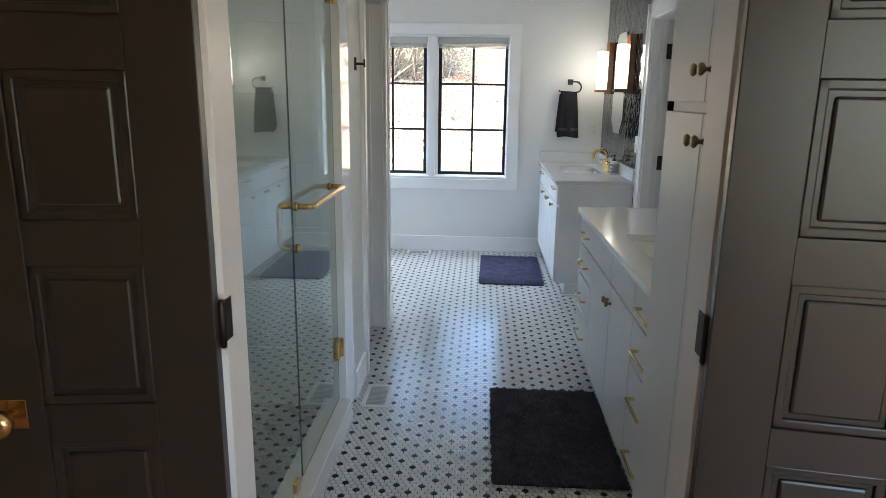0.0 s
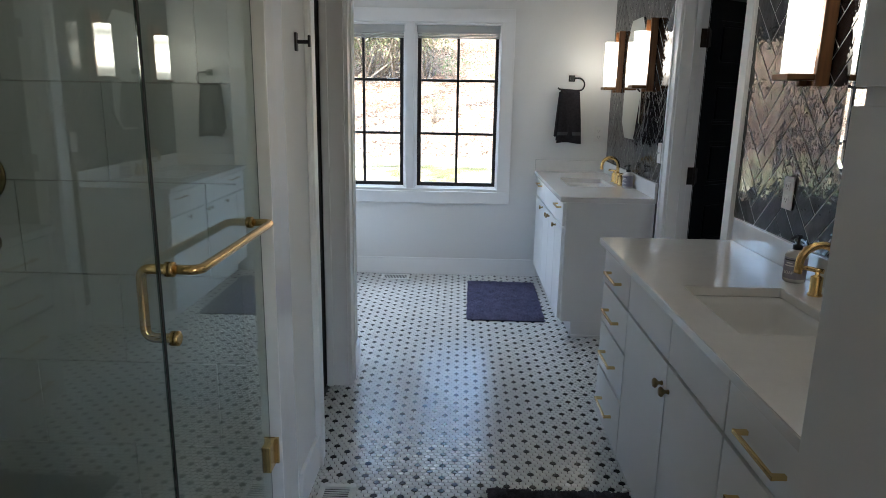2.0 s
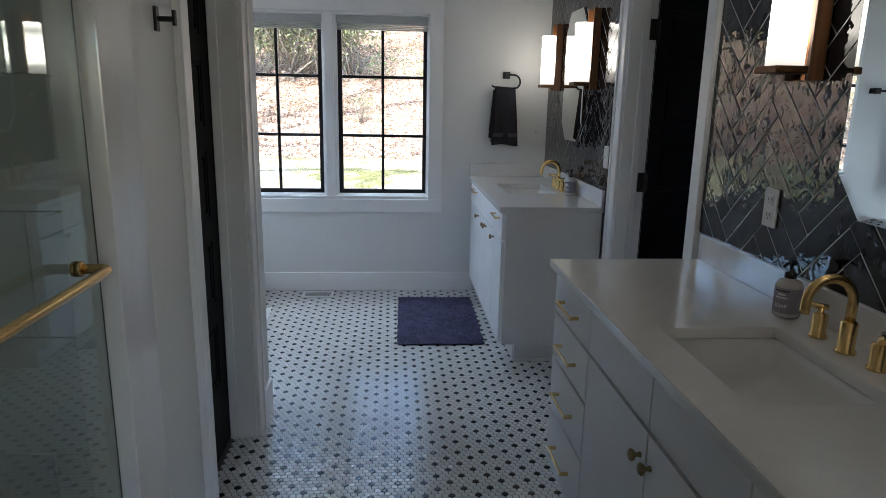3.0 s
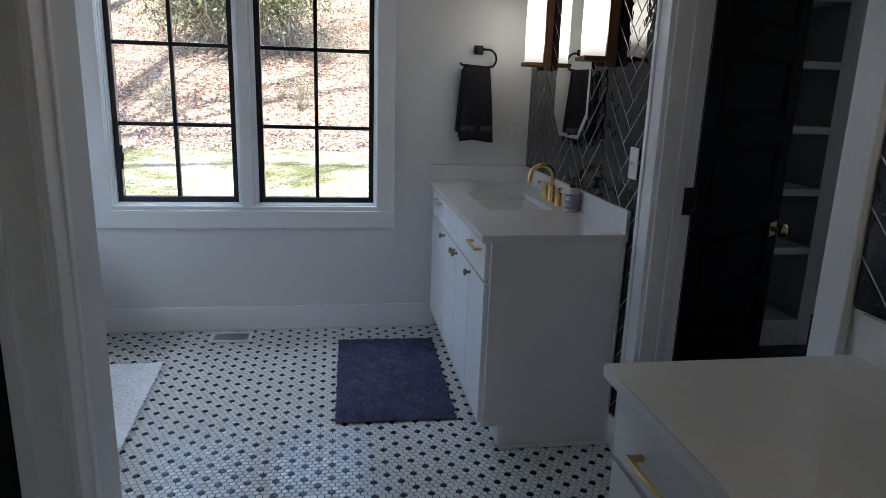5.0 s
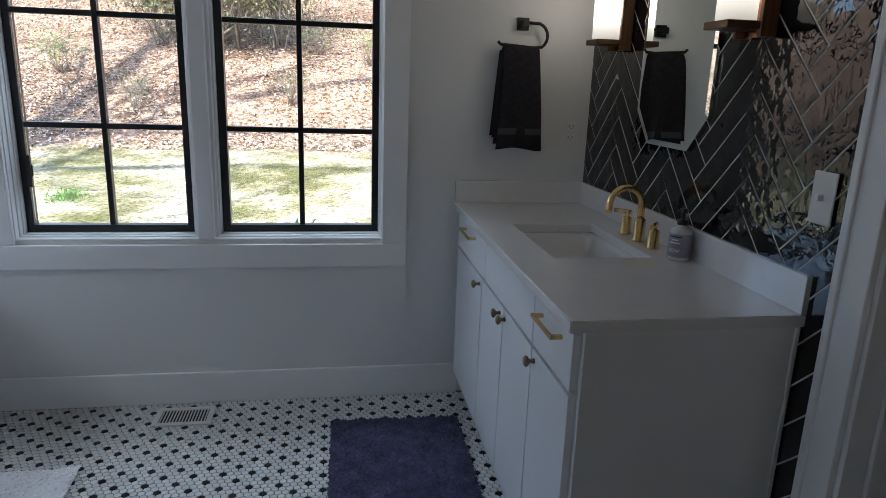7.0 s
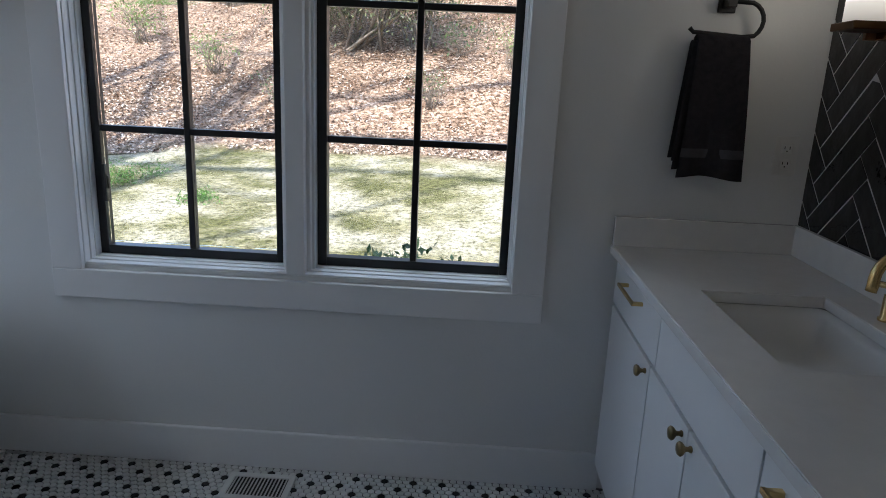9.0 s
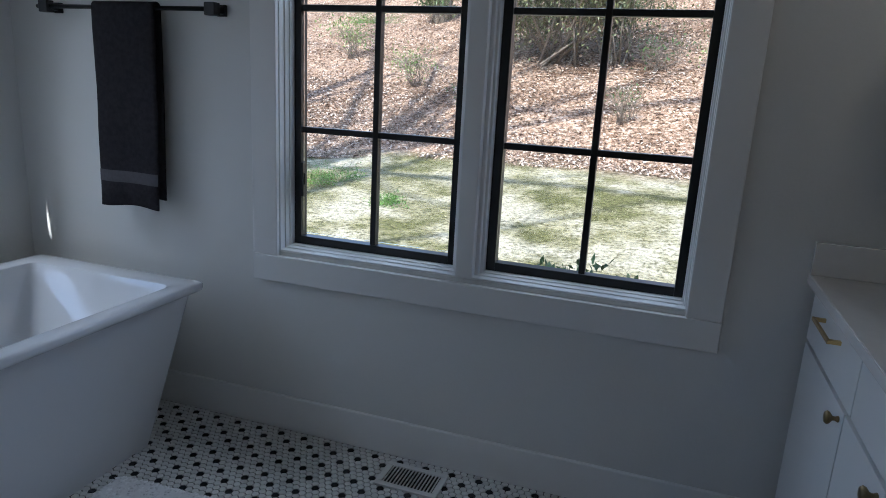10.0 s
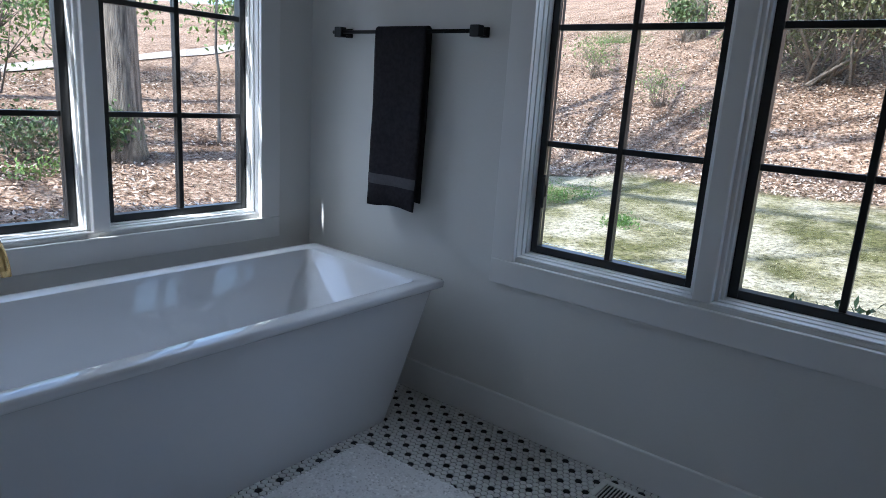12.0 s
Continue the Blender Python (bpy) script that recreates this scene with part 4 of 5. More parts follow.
# ---- bathtub ----
def tub():
    x0, x1, y0, y1, zt = -2.25, -1.425, 4.65, 6.38, 0.61
    t = empty("bathtub", pose(0, 0, 0), "white freestanding rectangular bathtub with flared sides", "bathtub")

    def ring(bm, ix, iy, z, r):
        a, b, c, d = x0 + ix, x1 - ix, y0 + iy, y1 - iy
        out = []
        for cx, cy, q in ((b - r, d - r, 0), (a + r, d - r, 1), (a + r, c + r, 2), (b - r, c + r, 3)):
            for k in range(5):
                an = math.pi / 2 * (q + k / 4)
                out.append(bm.verts.new((cx + r * math.cos(an), cy + r * math.sin(an), z)))
        return out

    def skin(bm, rings, cap):
        for p, q in zip(rings, rings[1:]):
            for i in range(len(p)):
                f = bm.faces.new((p[i], p[(i + 1) % len(p)], q[(i + 1) % len(p)], q[i]))
                f.smooth = True
        if cap:
            bm.faces.new(rings[-1])
    bm = bmesh.new()
    skin(bm, [ring(bm, 0.118, 0.197, 0.0, 0.02), ring(bm, 0.115, 0.187, 0.02, 0.02), ring(bm, 0.03, 0.04, zt - 0.04, 0.02)], False)
    part("apron", bm, ACRYLIC, t)
    bm = bmesh.new()
    skin(bm, [ring(bm, 0.03, 0.04, zt - 0.04, 0.02), ring(bm, 0.012, 0.012, zt - 0.036, 0.02),
              ring(bm, 0.002, 0.002, zt - 0.03, 0.02), ring(bm, 0.0, 0.0, zt - 0.022, 0.02), ring(bm, 0.0, 0.0, zt - 0.008, 0.02), ring(bm, 0.003, 0.003, zt - 0.002, 0.02), ring(bm, 0.01, 0.01, zt, 0.02),
              ring(bm, 0.065, 0.085, zt, 0.03), ring(bm, 0.075, 0.095, zt - 0.004, 0.035)], False)
    part("rim", bm, ACRYLIC, t)
    bm = bmesh.new()
    skin(bm, [ring(bm, 0.075, 0.095, zt - 0.004, 0.035), ring(bm, 0.083, 0.11, zt - 0.03, 0.04),
              ring(bm, 0.125, 0.24, zt - 0.3, 0.06), ring(bm, 0.15, 0.33, zt - 0.42, 0.09), ring(bm, 0.21, 0.43, zt - 0.46, 0.1)], True)
    part("bowl", bm, ACRYLIC, t)
    return t


tub()
tf = empty("tub_filler", pose(-2.335, 5.02, 0), "tall brass tub filler behind the bathtub", "tub faucet")
part("riser", tube(bmesh.new(), [(0, 0, 0), (0, 0, 0.69)], 0.015, 14), BRASS, tf)
part("base", lathe(bmesh.new(), [(0.035, 0), (0.035, 0.008), (0.014, 0.012)], 20), BRASS, tf)
part("spout", tube(bmesh.new(), [(0, 0, 0.68)] + [(0.11 - 0.11 * math.cos(a), 0, 0.7 + 0.11 * math.sin(a)) for a in np.linspace(0, math.pi * 0.98, 14)], 0.016, 16), BRASS, tf)


# ---- rugs and floor vents ----
def rug(m, w, d, material, label, seed, tufts=5200, h=0.02, low=0.5):
    """A thick pile: a slab with thousands of short tufts, uneven at the hem."""
    r = empty("bath_mat", m, label, "bath mat")
    rng = random.Random(seed)
    part("backing", boxes(((-w / 2, -d / 2, 0.001), (w / 2, d / 2, h * (low + 0.05))), bev=0.006), material, r)
    vs, fs = [], []
    for _ in range(tufts):
        x, y = rng.uniform(-w / 2, w / 2), rng.uniform(-d / 2, d / 2)
        a, s, z = rng.uniform(0, 6.28), rng.uniform(0.008, 0.014), h * rng.uniform(0.75, 1.1)
        lx, ly = rng.uniform(-0.008, 0.008), rng.uniform(-0.008, 0.008)
        k = len(vs)
        for q in range(3):
            b = a + q * 2.094
            vs.append((x + s * math.cos(b), y + s * math.sin(b), h * low))
        vs.append((x + lx, y + ly, z))
        fs += [(k, k + 1, k + 3), (k + 1, k + 2, k + 3), (k + 2, k, k + 3)]
    me = bpy.data.meshes.new("shag")
    me.from_pydata(vs, [], fs)
    me.materials.append(material)
    me.polygons.foreach_set("use_smooth", [True] * len(me.polygons))
    p = new("shag", me)
    p.parent = r
    tagged(p, kind="stuff")
    return r


rug(pose(0.385, 2.865, 0), 0.54, 0.87, RUG_D, "thick charcoal shag bath mat before the long vanity", 1, 9000)
rug(pose(0.324, 5.77, 0, 0, 0, -1), 0.53, 0.95, RUG_B, "thick slate blue shag bath mat before the vanity", 2, 9000)
rug(pose(-1.12, 5.475, 0, 0, 0, 3), 0.63, 1.0, RUG_W, "fluffy white bath mat beside the tub", 3, 14000, 0.022, 0.88)


def vent(x0, x1, y0, y1, along_x, label):
    v = empty("floor_vent", pose((x0 + x1) / 2, (y0 + y1) / 2, 0), label, "floor vent", "white floor vents")
    w, d = (x1 - x0) / 2, (y1 - y0) / 2
    part("backing", boxes(((-w + 0.01, -d + 0.01, 0.0005), (w - 0.01, d - 0.01, 0.002))), SLOT, v)
    f = 0.022
    part("frame", boxes(((-w, -d, 0), (w, -d + f, 0.007)), ((-w, d - f, 0), (w, d, 0.007)), ((-w, -d + f, 0), (-w + f, d - f, 0.007)), ((w - f, -d + f, 0), (w, d - f, 0.007)), bev=0.002), VENT, v)
    n = 15
    for i in range(n):
        if along_x:
            x = -w + f + (2 * w - 2 * f) * (i + 0.5) / n
            part("slat", boxes(((x - 0.002, -d + f, 0.002), (x + 0.002, d - f, 0.006))), VENT, v)
        else:
            y = -d + f + (2 * d - 2 * f) * (i + 0.5) / n
            part("slat", boxes(((-w + f, y - 0.002, 0.002), (w - f, y + 0.002, 0.006))), VENT, v)
    return v


vent(-0.535, -0.395, 3.05, 3.31, False, "white metal floor vent by the shower post")
vent(-0.665, -0.43, 6.29, 6.44, True, "white metal floor vent below the window")


# ---- closet beyond the open door ----
structure("wall_closet", boxes(((4.7, 1.46, 0), (4.82, YB, H)), ((XR + 0.14, 3.0, 0), (4.7, 3.1, H))), WALL, "dim white closet walls", "wall")
structure("floor_closet", boxes(((XR + 0.142, 3.1, -0.004), (4.7, YB, 0.008))), mat("navy_carpet", (0.035, 0.045, 0.08), 0.95, var=0.3, scale=30, bump=0.003, bscale=300), "dark blue closet carpet", "floor")
cw = empty("window_3", pose(0, 0, 0), "white trimmed closet window", "window", kind="structure")
part("casing", boxes(((CWX0 - 0.1, YB - 0.02, WIN_Z0 - 0.1), (CWX0, YB, WIN_Z1 + 0.1)), bev=0.002), TRIM, cw)
part("casing", boxes(((CWX1, YB - 0.02, WIN_Z0 - 0.1), (CWX1 + 0.1, YB, WIN_Z1 + 0.1)), bev=0.002), TRIM, cw)
part("casing", boxes(((CWX0, YB - 0.02, WIN_Z1), (CWX1, YB, WIN_Z1 + 0.1)), bev=0.002), TRIM, cw)
part("sill", boxes(((CWX0, YB - 0.02, WIN_Z0 - 0.1), (CWX1, YB, WIN_Z0)), bev=0.002), TRIM, cw)
part("sash", boxes(((CWX0, 6.58, WIN_Z0), (CWX1, 6.61, WIN_Z0 + 0.045)), ((CWX0, 6.58, WIN_Z1 - 0.045), (CWX1, 6.61, WIN_Z1)), ((CWX0, 6.58, WIN_Z0), (CWX0 + 0.04, 6.61, WIN_Z1)), ((CWX1 - 0.04, 6.58, WIN_Z0), (CWX1, 6.61, WIN_Z1)), bev=0.002), SASH, cw)
part("muntin", boxes(((CWX0, 6.585, 1.19), (CWX1, 6.605, 1.21)), bev=0.002), SASH, cw)
part("muntin", boxes(((3.775, 6.584, WIN_Z0), (3.795, 6.606, WIN_Z1)), bev=0.002), SASH, cw)
su = empty("closet_shelving", pose(0, 0, 0), "white built-in closet shelving, nearly empty", "shelving")
part("stile", boxes(((2.755, 5.98, 0.008), (2.84, 6.0, 2.4)), bev=0.001), TRIM, su)
part("side", boxes(((2.82, 6.0, 0.008), (2.84, 6.49, 2.4)), bev=0.001), TRIM, su)
part("side", boxes(((1.4, 5.98, 0.008), (1.42, 6.49, 2.4)), bev=0.001), TRIM, su)
# back panel coloured much darker than the white shelves
part("back", boxes(((1.42, 6.47, 0.08), (2.82, 6.49, 2.4))), mat("dark_shelf_back", (0.14, 0.15, 0.14), 0.6, var=0.1), su, "dark shelf back")
part("plinth", boxes(((1.42, 5.985, 0.008), (2.755, 6.0, 0.15)), bev=0.001), TRIM, su)
for z in (0.15, 0.59, 0.93, 1.275, 1.62, 1.965, 2.3):
    part("shelf", boxes(((1.42, 5.982, z - 0.02), (2.755, 6.47, z + 0.02)), bev=0.001), TRIM, su)
skirting("baseboard", 2.84, YB, 4.7, YB)


# ---- outdoors ----
def height(x, y):
    """Lawn north of the house, then a hillside; a gentler rise to the west."""
    hx, hy = max(0.0, -2.7 - x), max(0.0, y - 6.7)
    d = math.hypot(hx, hy)
    k = hy / (hx + hy + 1e-6)
    h = -0.12 + 0.107 * min(d, 60) + (0.27 * k * k) * max(0.0, min(d, 40) - 6.0) * min(1.0, max(0.0, (d - 6.0) / 2.0))
    if d > 1.5:
        h += 0.05 * noise.noise((x * 0.5, y * 0.5, 0)) + 0.25 * noise.noise((x * 0.11, y * 0.11, 3)) * min(1, d / 9)
    if -2.8 < x < 5.0 and y < 6.8:
        h = -0.25
    return h


def terrain():
    steps = [0.0]
    while steps[-1] < 260:
        steps.append(steps[-1] + (0.3 if steps[-1] < 14 else 0.6 if steps[-1] < 30 else steps[-1] * 0.12))
    xs = sorted({-2 - s for s in steps} | {-2 + s for s in steps})
    ys = sorted({6.6 - s for s in steps} | {6.6 + s for s in steps})
    vs = [(x, y, height(x, y)) for y in ys for x in xs]
    w = len(xs)
    fs = [(j * w + i, j * w + i + 1, (j + 1) * w + i + 1, (j + 1) * w + i) for j in range(len(ys) - 1) for i in range(w - 1)]
    me = bpy.data.meshes.new("ground")
    me.from_pydata(vs, [], fs)
    me.materials.append(GROUND)
    at = me.attributes.new("litter", 'FLOAT', 'POINT')
    vals = []
    for x, y, z in vs:
        d = math.hypot(max(0.0, y - 6.7), max(0.0, -2.7 - x))
        edge = 5.6 if y > 6.7 + max(0, -2.7 - x) else 1.2
        vals.append(min(1.0, max(0.0, (d - edge + 0.6 * noise.noise((x * 0.7, y * 0.7, 9))) / 0.5)))
    at.data.foreach_set("value", vals)
    for p in me.polygons:
        p.use_smooth = True
    return tagged(new("ground", me), "winter lawn rising into a leaf-strewn wooded slope", "ground", kind="structure")


terrain()


def scatter(name, material, count, seed, place, size, label, flat=0.5, fold=True):
    """Many small leaves as one sheet of geometry."""
    rng = random.Random(seed)
    vs, fs = [], []
    for _ in range(count):
        got = place(rng)
        if got is None:
            continue
        x, y, z = got
        s = size * rng.uniform(0.6, 1.3)
        rot = Euler((rng.uniform(-flat, flat), rng.uniform(-flat, flat), rng.uniform(0, 6.28))).to_matrix()
        k = len(vs)
        for a, b, c in ((-1, 0, 0), (0, -0.45, 0.15), (1, 0, 0), (0, 0.45, 0.15)):
            v = rot @ Vector((a * s, b * s, c * s))
            vs.append((x + v.x, y + v.y, z + v.z))
        fs += [(k, k + 1, k + 2), (k, k + 2, k + 3)]
    me = bpy.data.meshes.new(name)
    me.from_pydata(vs, [], fs)
    me.materials.append(material)
    ob = new(name, me)
    return tagged(ob, label, "leaves", kind="stuff") if label else ob


def on_slope(rng):
    """Leaves lie in drifts, with bare straw-covered earth between."""
    if rng.random() < 0.62:
        y = 12.0 + 15 * rng.random() ** 1.7
        x = rng.uniform(-8 - max(0.0, y - 18) * 0.6, 4)
    else:
        x = -3.6 - 10 * rng.random() ** 1.3
        y = rng.uniform(3, 15)
    d = math.hypot(max(0.0, y - 6.7), max(0.0, -2.7 - x))
    if y > 6.7 + max(0, -2.7 - x) and d < 5.7 + 0.5 * noise.noise((x * 0.8, y * 0.8, 2)):
        return None
    if noise.noise((x * 0.75, y * 0.75, 6)) + 0.5 * noise.noise((x * 2.3, y * 2.3, 7)) < rng.uniform(-0.75, 0.2):
        return None
    return x, y, height(x, y) + 0.02


scatter("leaf_litter", LITTER, 76000, 5, on_slope, 0.027, "dry brown fallen leaves strewn over the slope", 0.7)
scatter("leaf_litter", mat("pale_dry_leaf", (0.62, 0.51, 0.4), 0.7, rnd=0.4), 58000, 6, on_slope, 0.027, "pale dry fallen leaves strewn over the slope", 0.7)
scatter("leaf_litter", mat("dark_dry_leaf", (0.1, 0.055, 0.035), 0.8, rnd=0.5), 16000, 8, on_slope, 0.027, "dark damp fallen leaves strewn over the slope", 0.8)


def lawn_spot(rng):
    y = rng.uniform(8.2, 12.6)
    x = rng.uniform(-6, 3.5)
    if noise.noise((x * 0.9, y * 0.9, 4)) < -0.05:
        return None
    return x, y, height(x, y) + 0.01


scatter("lawn_grass", GRASS, 40000, 7, lawn_spot, 0.007, "short dry winter grass", 0.9)


def tree(x, y, h, r, seed, label, crown=0, leaf=LEAF, limbs=7, lean=0.0):
    rng = random.Random(seed)
    z = height(x, y)
    t = empty("tree", pose(x, y, z - 0.1), label, "tree", "trees on the slope")
    bm = bmesh.new()
    pts = [(lean * k / 10 * h * 0.1 + rng.uniform(-0.03, 0.03) * (k > 2), rng.uniform(-0.03, 0.03) * (k > 2), h * k / 10) for k in range(11)]
    rs = [r * (1.12 if k == 0 else 1.0) * (1 - 0.06 * k) for k in range(11)]
    tube(bm, [pts[0], (0, 0, 0.35)] + pts[1:], [r * 1.35, r * 1.05] + rs[1:], 18)
    for v in bm.verts:
        q = noise.noise((v.co.x * 6, v.co.y * 6, v.co.z * 1.2 + seed))
        v.co.x *= 1 + 0.12 * q
        v.co.y *= 1 + 0.12 * q
    part("trunk", bm, BARK, t)
    tips = []
    bm = bmesh.new()
    for i in range(limbs):
        k = rng.randint(4, 9)
        a = rng.uniform(0, 6.28)
        L = rng.uniform(0.25, 0.5) * h
        p0 = Vector(pts[k])
        ps = [p0]
        for s in range(1, 6):
            a += rng.uniform(-0.4, 0.4)
            ps.append(ps[-1] + Vector((math.cos(a), math.sin(a), rng.uniform(0.2, 0.9))) * L / 5)
        tube(bm, ps, [rs[k] * 0.4 * (1 - s / 6.5) + 0.004 for s in range(6)], 7)
        for s in range(2, 6):
            b = a + rng.choice((-1, 1)) * rng.uniform(0.5, 1.3)
            q = ps[s] + Vector((math.cos(b), math.sin(b), rng.uniform(0.0, 0.8))) * L * 0.35
            tube(bm, [ps[s], (ps[s] + q) / 2 + Vector((0, 0, 0.05)), q], [rs[k] * 0.13, rs[k] * 0.09, 0.004], 5)
            tips += [ps[s], q]
    part("limbs", bm, BARK, t)
    if crown:
        def spot(rr):
            p = rr.choice(tips)
            g = h * 0.07
            return p.x + rr.gauss(0, g), p.y + rr.gauss(0, g), p.z + rr.gauss(0, g * 0.8)
        c = scatter("crown", leaf, crown, seed + 50, spot, 0.06, "", 1.5)
        c.parent = t
    return t


def shrub(x, y, w, h, seed, label, leaves=900, leaf=LEAF, size=0.035, stems=16):
    rng = random.Random(seed)
    s = empty("shrub", pose(x, y, height(x, y) - 0.03), label, "shrub")
    bm = bmesh.new()
    tips = []
    for i in range(stems):
        a = rng.uniform(0, 6.28)
        top = Vector((math.cos(a) * w * rng.uniform(0.2, 1) / 2, math.sin(a) * w * rng.uniform(0.2, 1) / 2, h * rng.uniform(0.5, 1)))
        mid = top * 0.5 + Vector((rng.uniform(-0.1, 0.1) * w, rng.uniform(-0.1, 0.1) * w, 0.1 * h))
        tube(bm, [(rng.uniform(-0.1, 0.1) * w, rng.uniform(-0.1, 0.1) * w, 0), mid * 0.5 + Vector((rng.uniform(-0.12, 0.12) * w, rng.uniform(-0.12, 0.12) * w, 0)), mid, top], [0.006 * h + 0.003, 0.005 * h + 0.003, 0.004 * h + 0.002, 0.002], 5)
        tips += [mid, top, (mid + top) / 2]
        for _ in range(5):
            q = mid + Vector((rng.uniform(-1, 1) * w * 0.3, rng.uniform(-1, 1) * w * 0.3, rng.uniform(0, 0.4) * h))
            tube(bm, [mid, (mid + q) / 2 + Vector((0, 0, 0.03 * h)), q], [0.003 * h, 0.002 * h, 0.0015], 4)
            tips.append(q)
    part("stems", bm, TWIG, s)
    if leaves:
        def spot(rr):
            p = rr.choice(tips)
            g = w * 0.09
            return p.x + rr.gauss(0, g), p.y + rr.gauss(0, g), max(0.02, p.z + rr.gauss(0, g))
        c = scatter("foliage", leaf, leaves, seed + 9, spot, size, "", 1.4)
        c.parent = s
    return s


# trees and shrubs seen through the north window
shrub(-1.8, 16.2, 4.2, 3.3, 11, "large evergreen shrub with pale bare stems on the slope", 17000, LEAF_O, 0.04, 18)
shrub(-2.9, 18.6, 3.2, 3.4, 18, "evergreen shrub higher up the leafy slope", 9000, LEAF_O, 0.05, 14)
shrub(-0.9, 16.3, 2.8, 2.0, 37, "spreading evergreen shrub with low hanging foliage", 6000, LEAF_O, 0.036, 16)
shrub(-2.8, 16.4, 1.9, 1.5, 38, "spreading evergreen shrub with low hanging foliage", 3000, LEAF_O, 0.036, 14)
shrub(-0.2, 16.1, 1.6, 0.6, 12, "low brushy undergrowth beside the evergreen shrub", 260, size=0.03)
shrub(-4.2, 15.5, 1.0, 0.65, 13, "small twiggy sapling on the slope", 420, LEAF_Y, 0.022, 16)
shrub(-2.75, 14.1, 0.6, 0.6, 14, "thin bare bush on the leaf litter", 200, LEAF, 0.02, 16)
shrub(-0.55, 14.2, 0.7, 0.6, 15, "thin twiggy bush in the leaf litter", 160, LEAF, 0.02, 16)
shrub(0.7, 15.5, 0.7, 0.7, 16, "thin twiggy bush up the slope", 150, LEAF_Y, 0.025, 14)
shrub(-6.3, 17.2, 1.2, 0.9, 19, "twiggy bush high on the leafy slope", 500, LEAF_Y, 0.03, 16)
shrub(-0.3, 8.0, 0.75, 0.4, 17, "dark evergreen bush planted close below the window", 520, LEAF, 0.034, 14)
for i, (x, y, w) in enumerate(((-3.4, 11.0, 0.7), (-2.4, 10.25, 0.4), (-3.3, 9.6, 0.35), (-7.6, 21.0, 1.6))):
    shrub(x, y, w, 0.07, 30 + i, "patch of fresh green weeds in the dry ground", int(2600 * w), WEED, 0.013, 6)
tree(-5.6, 20.6, 11, 0.22, 21, "grey-barked tree at the top of the slope", 900)
shrub(-5.7, 20.4, 1.0, 1.1, 35, "dark ivy round the foot of the far tree", 1300, LEAF, 0.05)
tree(3.4, 20.5, 11, 0.25, 22, "grey-barked tree up the slope", 900)
# seen through the tub window
tree(-7.55, 7.95, 12, 0.225, 24, "thick grey-barked tree with ivy at its foot", 1200)
shrub(-7.45, 7.75, 0.65, 0.62, 25, "dark ivy and brush round the tree's foot", 1500, LEAF, 0.035)
shrub(-9.6, 7.0, 2.0, 2.4, 26, "leafy young shrub with pinkish buds and bare twigs", 3200, LEAF_Y, 0.035, 26)
shrub(-7.6, 6.95, 1.1, 0.5, 27, "low dark brush among the leaves", 1100, LEAF, 0.03, 26)
shrub(-7.0, 6.7, 0.8, 0.08, 36, "patch of fresh green weeds in the leaf litter", 500, LEAF_Y, 0.025, 4)
shrub(-12.5, 13.5, 3.0, 2.2, 28, "green evergreen shrub beyond the path", 3000, LEAF_Y, 0.06)
shrub(-13.5, 10.0, 3.2, 2.6, 29, "green evergreen shrub beyond the path", 3000, LEAF_Y, 0.06)
tree(-7.85, 9.4, 3.4, 0.022, 34, "thin bare sapling in the leaf litter", 0, limbs=4)
# trees that throw the long shadows on lawn and slope
for i, (x, y, h, r, limbs) in enumerate(((-6.6, 2.5, 23, 0.3, 14), (-5.4, 2.2, 17, 0.12, 10), (-12.5, 3.0, 18, 0.2, 9), (-11.0, -3.0, 22, 0.22, 6))):
    tree(x, y, h, r, 40 + i, "tall bare woodland tree beside the house", 120, limbs=limbs)
pv, pf = [], []
for k in range(41):
    y = 4.0 + 0.45 * k
    x = -14.36 - 0.5 * (y - 9.29) + 0.25 * math.sin(k * 0.33)
    for s in (-0.5, 0.5):
        pv.append((x + s, y, height(x + s, y) + 0.025))
    if k:
        pf.append((2 * k - 2, 2 * k - 1, 2 * k + 1, 2 * k))
pm = bpy.data.meshes.new("path")
pm.from_pydata(pv, [], pf)
pm.materials.append(STONE)
tagged(new("path", pm), "pale gravel path crossing the wooded slope", "path", kind="structure")


# ---- wall tiles and floor mosaic, piece by piece ----
def clip(bm, lo, hi):
    """Cuts a mesh to a rectangle in x and z, closing the cuts."""
    for co, no in (((lo[0], 0, 0), (-1, 0, 0)), ((hi[0], 0, 0), (1, 0, 0)), ((0, 0, lo[1]), (0, 0, -1)), ((0, 0, hi[1]), (0, 0, 1))):
        geom = bm.verts[:] + bm.edges[:] + bm.faces[:]
        if not geom:
            return bm
        cut = bmesh.ops.bisect_plane(bm, geom=geom, plane_co=co, plane_no=no, clear_outer=True, dist=1e-5)["geom_cut"]
        es = [e for e in cut if isinstance(e, bmesh.types.BMEdge)]
        if es:
            bmesh.ops.holes_fill(bm, edges=es)
    return bm


def tile_bm(L, W, th, ch):
    bm = bmesh.new()
    a = [bm.verts.new((x, 0, z)) for x, z in ((0, 0), (L, 0), (L, W), (0, W))]
    b = [bm.verts.new((x, -th + ch, z)) for x, z in ((0, 0), (L, 0), (L, W), (0, W))]
    c = [bm.verts.new((x, -th, z)) for x, z in ((ch, ch), (L - ch, ch), (L - ch, W - ch), (ch, W - ch))]
    for p, q in ((a, b), (b, c)):
        for i in range(4):
            bm.faces.new((p[i], p[(i + 1) % 4], q[(i + 1) % 4], q[i]))
    bm.faces.new(c)
    return bm


